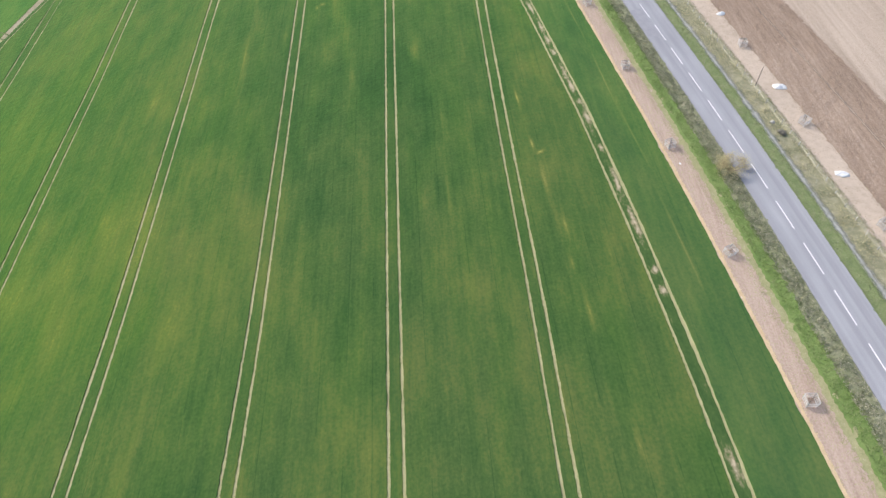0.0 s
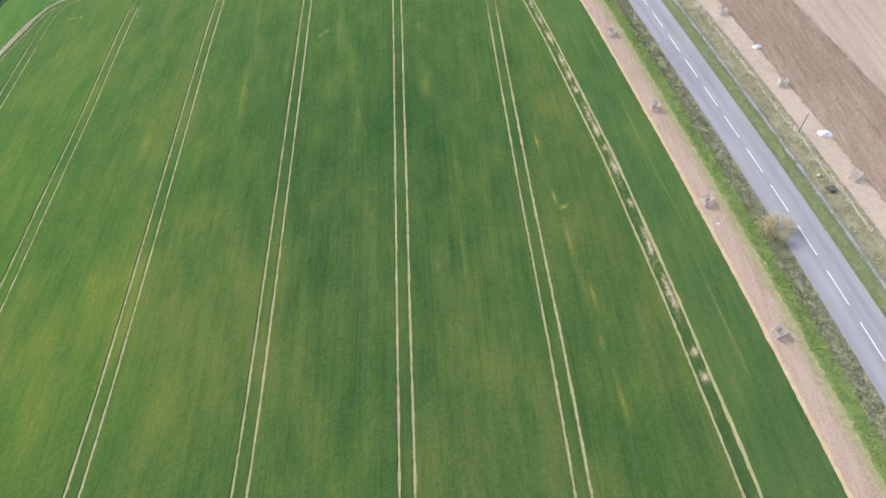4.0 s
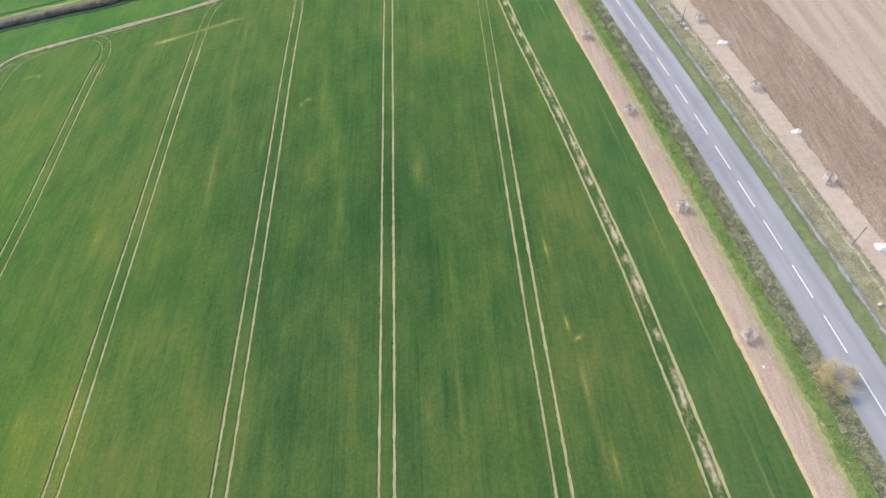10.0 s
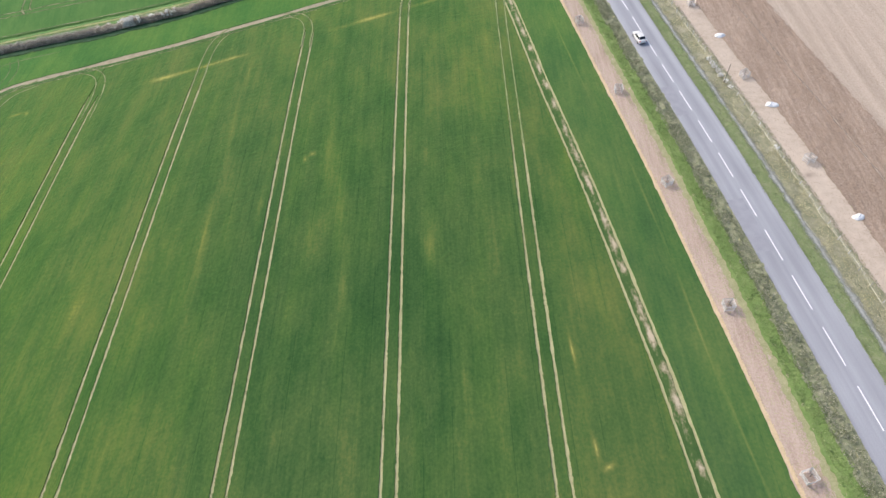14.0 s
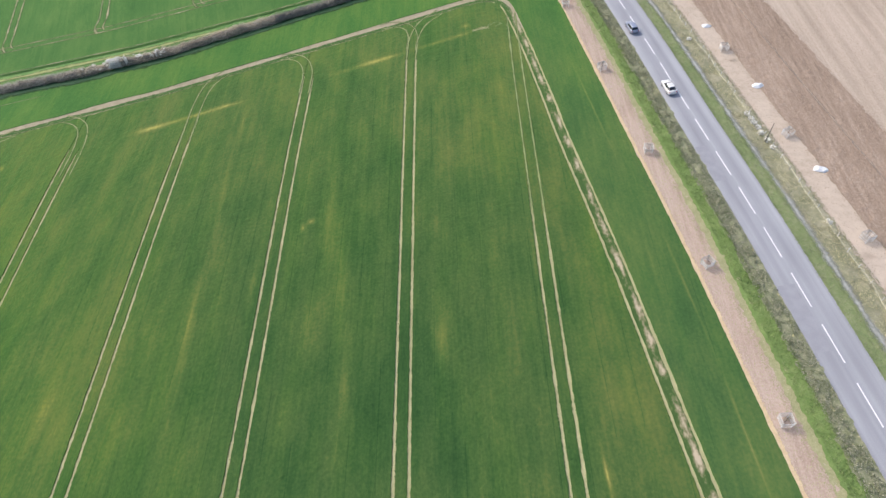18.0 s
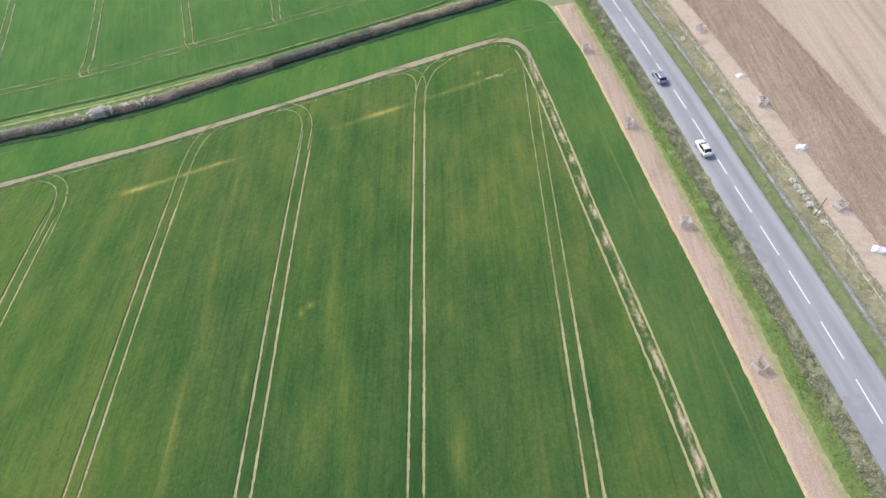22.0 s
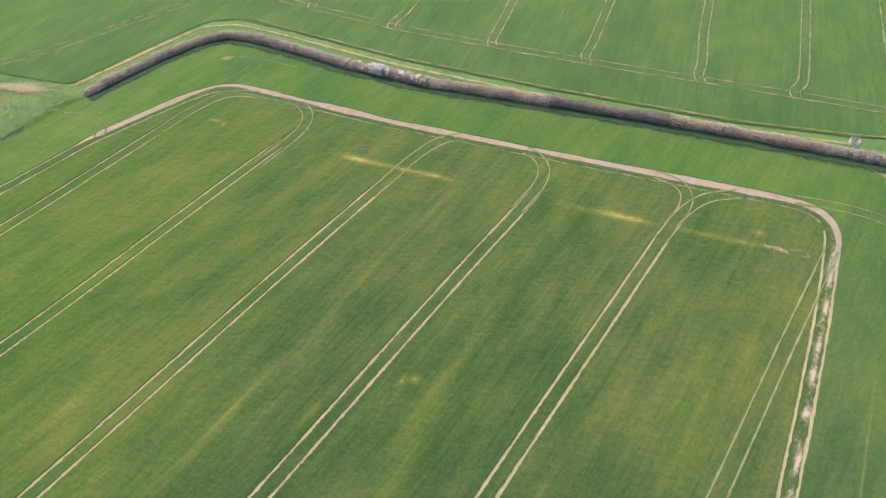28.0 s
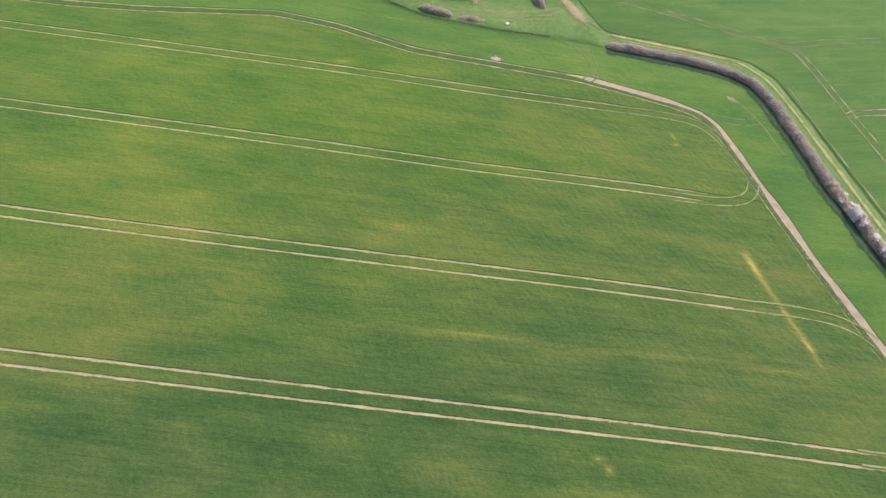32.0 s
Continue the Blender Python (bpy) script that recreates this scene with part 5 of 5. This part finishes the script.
def shrub(x, y, height, radius, material, label, seed, sprays=1500, z=0.1, category="bush", name="bush", size=0.16, wood=None, fill=0.0, tilt=1.0):
    """A bush of forking stems with sprays along its twigs; fill is the share of sprays that round it out to a loose dome."""
    rr = random.Random(seed)
    ob = new(name)
    ob.location = (x, y, z)
    tagged(ob, label, category)
    bm = bmesh.new()
    tips = []

    def grow(p, way, length, r, depth):
        q = p + way * length
        tube(bm, p, q, r, r * 0.6, 6 if depth > 1 else 4)
        tips.append((p, q))
        if depth:
            for _ in range(3 if depth > 1 else 4):
                w = (way + Vector((rr.gauss(0, 0.55), rr.gauss(0, 0.55), rr.gauss(0.1, 0.35)))).normalized()
                grow(p + (q - p) * rr.uniform(0.55, 1.0), w, length * rr.uniform(0.55, 0.8), r * 0.6, depth - 1)

    for k in range(6):
        a = 2 * math.pi * k / 6 + rr.uniform(-0.4, 0.4)
        w = Vector((math.cos(a) * radius / height * 0.9, math.sin(a) * radius / height * 0.9, 1)).normalized()
        grow(Vector((math.cos(a) * 0.12, math.sin(a) * 0.12, -0.1)), w, height * 0.42, 0.035 * height ** 0.7, 3)
    part("trunk", bm, wood or M_bark, ob)
    g = np.random.default_rng(seed)
    seg = np.array([[*p, *q] for p, q in tips[6:]])
    i = g.integers(0, len(seg), sprays)
    f = g.random((sprays, 1))
    pts = seg[i, :3] * (1 - f) + seg[i, 3:] * f + g.normal(size=(sprays, 3)) * 0.11 * radius
    if fill:
        m = int(sprays * fill)
        way = g.normal(size=(m, 3))
        way[:, 2] = np.abs(way[:, 2])
        way /= np.linalg.norm(way, axis=1, keepdims=True)
        lump_r = 0.62 + 0.55 * vnoise(way[:, 0] * 2.4 + 7 + seed, way[:, 1] * 2.4 + 9, seed) + 0.25 * vnoise(way[:, 0] * 6 + 7, way[:, 1] * 6 + 9 + seed, seed + 1)
        pts[:m] = way * (lump_r * g.uniform(0.75, 1.05, m))[:, None] * (radius, radius, height * 0.95)
    pts[:, 2] = np.clip(pts[:, 2], 0.05, None)
    scatter(pts, size, material, "crown", ob, seed, tilt)
    return ob


shrub(52.6, 66.4, 3.7, 3.3, M_bush, "bare yellowish shrub leaning over the road edge", 4, 8500, size=0.05, wood=M_twigwood, fill=0.3, tilt=1.8)
shrub(65.0, 73.4, 1.0, 0.8, M_hedge_green, "small dark evergreen bush beside the fence", 6, 500, size=0.13)
for n, (x, y, h) in enumerate([(59.8, 157.0, 0.9), (60.0, 155.6, 1.0), (59.9, 154.2, 1.2), (60.3, 153.0, 1.0), (60.2, 151.4, 1.1), (60.7, 149.6, 0.9), (60.9, 147.6, 0.8), (56.6, 182, 0.9), (54.4, 200.5, 1.0), (62.9, 130.0, 0.8)]):
    shrub(x, y, h * 0.8, 0.55, M_blossom, "low blackthorn with white blossom on the fence line", 30 + n, 420, size=0.075, wood=M_twigwood, fill=0.2, tilt=2.2)
for n, (x, y, h) in enumerate([(52, 247, 4.2), (55.5, 250, 4.6), (58.5, 246.8, 3.8), (62, 250, 4.8), (65.5, 248.5, 4.3), (69.5, 252, 5.0), (56, 256, 5.0), (61, 257, 5.2), (66.5, 257.5, 5.0), (51, 254, 4.4), (73.5, 249.5, 4.6), (75.5, 256, 5)]):
    shrub(x, y, h * 0.9, 3.7, M_woodland, "leafless tan thicket tree at the roadside", 50 + n, 8500, category="tree", name="thicket_tree", size=0.15, wood=M_twigwood, fill=0.6, tilt=1.7)
for n, (x, y, h) in enumerate([(38.0, 234.2, 0.9), (36.8, 228.6, 0.8)]):
    shrub(x, y, h, 0.9, M_scrubleaf, "low brown bramble bush on the verge", 70 + n, 600, size=0.12, wood=M_twigwood, fill=0.3)


# ---- fence ----
fence = new("fence")
fy = np.arange(-20, 246, 3.0)
fence.location = (0, 0, 0)
tagged(fence, "low post and wire fence in dry grass", "fence")
fp = np.stack([road_x(fy, 9.9), fy], -1)
bm = bmesh.new()
bmesh.ops.create_cube(bm, size=1.0)
for v in bm.verts:
    v.co = Vector((v.co.x * 0.09 * (0.9 if v.co.z > 0 else 1), v.co.y * 0.09 * (0.9 if v.co.z > 0 else 1), (v.co.z + 0.5) * 1.25 - 0.1))
bmesh.ops.bevel(bm, geom=bm.edges[:], offset=0.012, segments=1, affect="EDGES")
first = part("post", bm, M_wood, fence)
rr = random.Random(8)
for k, (x, y) in enumerate(fp):
    ob = first if k == 0 else first.copy()
    if k:
        scene.collection.objects.link(ob)
    ob.matrix_basis = pose(x, y, 0.05, rr.uniform(-4, 4), rr.uniform(-4, 4), rr.uniform(0, 90)) @ Matrix.Diagonal((1, 1, rr.uniform(0.9, 1.08), 1))
for h in (0.45, 0.8, 1.1):
    bm = bmesh.new()
    for (x0, y0), (x1, y1) in zip(fp[:-1], fp[1:]):
        tube(bm, (x0, y0, h), (x1, y1, h), 0.012, 0.012, 4)
    part("wire", bm, M_wire, fence)


# ---- timber tree guards ----
def box(bm, centre, size, m=Matrix()):
    made = bmesh.ops.create_cube(bm, size=1.0)["verts"]
    for v in made:
        v.co = m @ (Vector((v.co.x * size[0], v.co.y * size[1], v.co.z * size[2])) + Vector(centre))
    return made


def tree_guard(label):
    g = new("tree_guard")
    tagged(g, label, "tree guard", "roadside tree guards")
    R, H = 0.62, 1.35
    for sx, sy in ((-1, -1), (1, -1), (1, 1), (-1, 1)):
        bm = bmesh.new()
        tube(bm, (sx * R, sy * R, -0.15), (sx * R * 1.12, sy * R * 1.12, H), 0.065, 0.06, 7)
        part("post", bm, M_wood, g)
    for side in range(4):
        turn = pose(0, 0, 0, 0, 0, 90 * side)
        for k, zc in enumerate((0.3, 0.66, 1.0, 1.3)):
            bm = bmesh.new()
            out = R * (1 + 0.12 * zc / H) + 0.07
            box(bm, (0, -out, zc), (2 * R * 1.12, 0.035, 0.11), turn)
            bmesh.ops.bevel(bm, geom=bm.edges[:], offset=0.008, segments=1, affect="EDGES")
            part("rail", bm, M_wood, g)
    rr = random.Random(3)
    bm = bmesh.new()
    tube(bm, (0, 0, -0.1), (0.05, 0.03, 1.7), 0.03, 0.018)
    for k in range(12):
        z0 = rr.uniform(0.7, 1.65)
        a = rr.uniform(0, 6.28)
        q = (0.05 + math.cos(a) * rr.uniform(0.3, 0.7), math.sin(a) * rr.uniform(0.3, 0.7), z0 + rr.uniform(0.2, 0.6))
        tube(bm, (0.03, 0.02, z0), q, 0.012, 0.005, 4)
    part("sapling", bm, M_bark, g, "young bare sapling inside")
    return g


guard = tree_guard("weathered grey timber guard round a bare roadside sapling")
spots = [(46.6, -1.2, 8), (46.0, 24.0, -14), (45.3, 49.1, 12), (44.4, 74.2, 6), (43.2, 98.8, -8), (41.5, 124.2, 15), (39.2, 150.1, -10), (36.4, 175.3, 9), (33.3, 200.4, -5), (29.4, 225.2, 20), (17.4, 229.6, 10)]
spots2 = [(70.6, 50.2, 10), (69.8, 75.3, 20), (68.8, 100.6, -12), (66.8, 126.0, 8), (64.6, 150.5, 16), (62.3, 177.2, -9), (59.0, 203.0, 12), (55.2, 227.8, 4)]
for n, (x, y, rz) in enumerate(spots + spots2):
    m = pose(x, y, 0.06, random.Random(n).uniform(-5, 5), random.Random(n + 40).uniform(-5, 5), rz + 6)
    ob = guard if n == 0 else copy_thing(guard, m)
    if n == 0:
        guard.matrix_basis = m
    if n >= len(spots):
        ob["label"] = "weathered grey timber tree guard beside the ploughed field"


# ---- white sheeting heaps ----
def sheet_heap(x, y, rz, seed, sx=1.25, sy=0.8, h=0.42):
    n, c = 26, 18
    u, v = np.meshgrid(np.linspace(-1, 1, n), np.linspace(-1, 1, c))
    r = np.sqrt(u * u + v * v)
    ang = np.arctan2(v, u)
    lim = 0.8 + 0.35 * vnoise(np.cos(ang) * 2 + seed, np.sin(ang) * 2, seed)
    k = np.minimum(1.0, lim / np.maximum(r, 1e-6))
    px, py = u * k * sx, v * k * sy
    pz = h * np.clip(1 - (r / lim) ** 2, 0, 1) * (0.55 + 0.9 * vnoise(u * 3 + seed, v * 3, seed + 2)) + 0.07 * vnoise(u * 8, v * 8 + seed, seed + 3) + 0.06
    idx = np.arange(n * c).reshape(c, n)
    f = np.stack([idx[:-1, :-1], idx[:-1, 1:], idx[1:, 1:], idx[1:, :-1]], -1).reshape(-1, 4).tolist()
    ob = mesh_object("white_sheeting", np.stack([px, py, pz], -1).reshape(-1, 3), f, M_sack)
    ob.matrix_basis = pose(x, y, 0.05, 0, 0, rz)
    return tagged(ob, "crumpled heap of white plastic sheeting on bare soil", "plastic sheeting", "white sheeting heaps")


for n, (x, y, rz, s) in enumerate([(70.3, 38.0, 20, 1.0), (70.2, 62.0, -20, 1.0), (70.4, 86.2, -25, 1.15), (69.2, 112.9, 10, 0.9), (66.6, 141.4, -15, 1.05), (64.8, 164.7, 15, 1.0), (61.7, 186.2, -10, 0.9), (56.9, 222.3, 30, 0.85)]):
    sheet_heap(x, y, rz, 11 + n, 1.2 * s, 0.8 * s, 0.42 * s)


def lump(name, x, y, r, material, label, category, seed, flat=0.6, z=0.12):
    bm = bmesh.new()
    bmesh.ops.create_icosphere(bm, subdivisions=3, radius=r)
    for v in bm.verts:
        k = 0.75 + 0.5 * noise.noise(v.co * (1.6 / r) + Vector((seed, 0, 0))) + 0.2 * noise.noise(v.co * (5 / r))
        v.co = Vector((v.co.x * k, v.co.y * k * 0.8, v.co.z * k * flat + r * flat * 0.5))
    me = bpy.data.meshes.new(name)
    bm.to_mesh(me)
    bm.free()
    me.materials.append(material)
    ob = new(name, me)
    ob.matrix_basis = pose(x, y, z, 0, 0, seed * 40)
    return tagged(ob, label, category)


lump("boulder", 64.6, 76.6, 0.55, M_stone, "pale stone lying in the roadside grass", "stone", 1)
lump("litter", 44.7, 69.6, 0.28, M_sack, "scrap of white litter on the bare margin", "litter", 2, 0.3, 0.06)
lump("litter", 44.0, 41.0, 0.14, M_sack, "scrap of white litter on the bare margin", "litter", 3, 0.3, 0.06)
lump("litter", -128.6, 129.6, 0.6, M_sack, "white sheet lying in rough grass", "litter", 4, 0.08, 0.1)
lump("litter", 48.9, 226.4, 0.3, M_sack, "scrap of white litter on the verge", "litter", 5, 0.3, 0.2)
lump("litter", 54.0, 216.8, 0.28, M_sack, "scrap of white litter by the fence", "litter", 6, 0.3, 0.2)
lump("drain_cover", 50.2, 118.4, 0.25, M_pole, "dark drain at the road edge", "drain", 7, 0.2, 0.16)
for n, (x, y, r) in enumerate([(66.6, 72.6, 0.8), (65.9, 123.0, 0.9), (63.0, 173.6, 0.8), (58.2, 198.8, 1.0)]):
    fleck_line("straw_patch", [(x - r, y), (x + r, y)], 1.5 * r, 70, 0.12, 0.13, M_track, "pale straw scattered on the soil", n, "straw")

# ---- slim poles by the fence ----
for x, y, h in [(66.0, 87.3, 4.6), (60.2, 149.2, 4.5)]:
    ob = new("pole")
    ob.location = (x, y, 0.05)
    tagged(ob, "slim dark pole standing by the roadside fence", "pole", "roadside poles")
    bm = bmesh.new()
    tube(bm, (0, 0, -0.1), (0, 0, h), 0.07, 0.05, 10)
    part("shaft", bm, M_pole, ob)
    bm = bmesh.new()
    tube(bm, (0, 0, h - 0.01), (0, 0, h + 0.07), 0.065, 0.03, 10)
    part("cap", bm, M_pole, ob)

# ---- cars ----
M_tyre = plain("tyre_rubber", (0.025, 0.025, 0.027), 0.85)
M_rim = plain("alloy_rim", (0.5, 0.5, 0.52), 0.35, 0.8)
M_glass = plain("car_glass", (0.02, 0.024, 0.03), 0.06, 0.0, 0.3, 0.6)
M_trim = plain("black_trim", (0.03, 0.03, 0.032), 0.6)
M_lamp = plain("headlamp_lens", (0.75, 0.77, 0.8), 0.1)
M_rear = plain("tail_lamp_lens", (0.45, 0.02, 0.02), 0.2)


def car(x, y, heading, paint, label, estate=False):
    """A hatchback or saloon: nose towards +y before it is turned."""
    ob = new("car")
    tagged(ob, label, "car", "cars on the road")
    L, W = 4.35, 0.89
    # stations from tail to nose: y, half width, sill height, shoulder height
    st = [(-2.17, 0.66, 0.42, 0.80), (-2.08, 0.80, 0.30, 0.95), (-1.75, 0.87, 0.22, 0.99), (-1.0, W, 0.20, 0.98), (0.0, W, 0.20, 0.96), (0.75, W, 0.20, 0.94), (1.35, 0.87, 0.20, 0.86), (1.85, 0.82, 0.22, 0.76), (2.10, 0.70, 0.30, 0.66), (2.17, 0.55, 0.40, 0.58)]
    bm = bmesh.new()
    rings = []
    for yy, w, z0, z1 in st:
        prof = [(-w * 0.86, z0), (-w, z0 + 0.12), (-w * 1.0, (z0 + z1) / 2), (-w * 0.97, z1 - 0.07), (-w * 0.84, z1), (0, z1 + 0.035), (w * 0.84, z1), (w * 0.97, z1 - 0.07), (w, (z0 + z1) / 2), (w, z0 + 0.12), (w * 0.86, z0)]
        rings.append([bm.verts.new((px, yy, pz)) for px, pz in prof])
    for r0, r1 in zip(rings[:-1], rings[1:]):
        for k in range(len(r0)):
            k2 = (k + 1) % len(r0)
            bm.faces.new((r0[k], r1[k], r1[k2], r0[k2]))
    bm.faces.new(rings[0])
    bm.faces.new(rings[-1][::-1])
    bmesh.ops.recalc_face_normals(bm, faces=bm.faces[:])
    body = part("body", bm, paint, ob)
    body.data.polygons.foreach_set("use_smooth", [True] * len(body.data.polygons))
    # cabin: glass band, then the roof over it
    base = [(-1.95 if estate else -1.75, 0.74), (-1.0, 0.80), (0.1, 0.80), (0.95, 0.74)]
    top = [(-1.55 if estate else -1.2, 0.58), (-0.9, 0.62), (-0.1, 0.62), (0.2, 0.58)]
    bm = bmesh.new()
    lo_r = [bm.verts.new((sx * w, yy, 0.95)) for sx, seq in ((-1, base), (1, base[::-1])) for yy, w in seq]
    hi_r = [bm.verts.new((sx * w, yy, 1.40)) for sx, seq in ((-1, top), (1, top[::-1])) for yy, w in seq]
    for k in range(8):
        k2 = (k + 1) % 8
        bm.faces.new((lo_r[k], lo_r[k2], hi_r[k2], hi_r[k]))
    bm.faces.new(hi_r)
    bmesh.ops.recalc_face_normals(bm, faces=bm.faces[:])
    part("windows", bm, M_glass, ob, "dark tinted windows")
    bm = bmesh.new()
    r0 = [bm.verts.new((sx * (w + 0.015), yy, 1.385)) for sx, seq in ((-1, top), (1, top[::-1])) for yy, w in seq]
    r1 = [bm.verts.new((sx * w * 0.86, yy * 0.94 - 0.03, 1.455)) for sx, seq in ((-1, top), (1, top[::-1])) for yy, w in seq]
    for k in range(8):
        bm.faces.new((r0[k], r0[(k + 1) % 8], r1[(k + 1) % 8], r1[k]))
    bm.faces.new(r1)
    bmesh.ops.recalc_face_normals(bm, faces=bm.faces[:])
    part("roof", bm, paint, ob)
    for sx in (-1, 1):
        for (yb, wb), (yt, wt), th in ((base[0], top[0], 0.07), (base[1], top[1], 0.05), (base[2], top[2], 0.05), (base[3], top[3], 0.06)):
            bm = bmesh.new()
            tube(bm, (sx * (wb + 0.005), yb, 0.94), (sx * (wt + 0.008), yt, 1.41), th * 0.6, th * 0.5, 6)
            part("pillar", bm, paint, ob)
        bm = bmesh.new()
        box(bm, (sx * 0.98, 0.72, 1.0), (0.18, 0.12, 0.13))
        bmesh.ops.bevel(bm, geom=bm.edges[:], offset=0.03, segments=2, affect="EDGES")
        part("mirror", bm, paint, ob)
        bm = bmesh.new()
        box(bm, (sx * 0.62, 2.03, 0.66), (0.32, 0.2, 0.13))
        bmesh.ops.bevel(bm, geom=bm.edges[:], offset=0.03, segments=2, affect="EDGES")
        part("headlight", bm, M_lamp, ob, "clear headlight")
        bm = bmesh.new()
        box(bm, (sx * 0.66, -2.1, 0.82), (0.26, 0.1, 0.2))
        bmesh.ops.bevel(bm, geom=bm.edges[:], offset=0.02, segments=2, affect="EDGES")
        part("tail_light", bm, M_rear, ob, "red tail light")
        for yy in (-1.3, 1.32):
            bm = bmesh.new()
            bmesh.ops.create_cone(bm, cap_ends=True, segments=24, radius1=0.32, radius2=0.32, depth=0.21, matrix=pose(sx * 0.80, yy, 0.32, 0, 90, 0))
            bmesh.ops.bevel(bm, geom=[e for e in bm.edges if len(e.link_faces) == 2 and e.calc_face_angle(0) > 1], offset=0.03, segments=2, affect="EDGES")
            wheel = part("wheel", bm, M_tyre, ob, "black tyre")
            bm = bmesh.new()
            bmesh.ops.create_cone(bm, cap_ends=True, segments=20, radius1=0.2, radius2=0.17, depth=0.03, matrix=pose(sx * 0.915, yy, 0.32, 0, 90 * sx, 0))
            part("rim", bm, M_rim, wheel, "silver alloy rim")
    for yy, zc, lab in ((2.12, 0.42, "front_bumper"), (-2.12, 0.45, "rear_bumper")):
        bm = bmesh.new()
        box(bm, (0, yy, zc), (1.3, 0.12, 0.14))
        bmesh.ops.bevel(bm, geom=bm.edges[:], offset=0.04, segments=2, affect="EDGES")
        part(lab, bm, M_trim, ob)
    ob.matrix_basis = pose(x, y, 0.222, 0, 0, heading)
    return ob


car(road_x(166.5, -1.55), 166.5, 5.4, plain("white_paint", (0.78, 0.76, 0.75), 0.3, 0.0, 0.6), "white hatchback car driving along the road")
car(road_x(188.0, -1.5), 188.0, 5.8, plain("blue_grey_paint", (0.30, 0.33, 0.43), 0.3, 0.2, 0.8), "blue-grey estate car driving along the road", True)
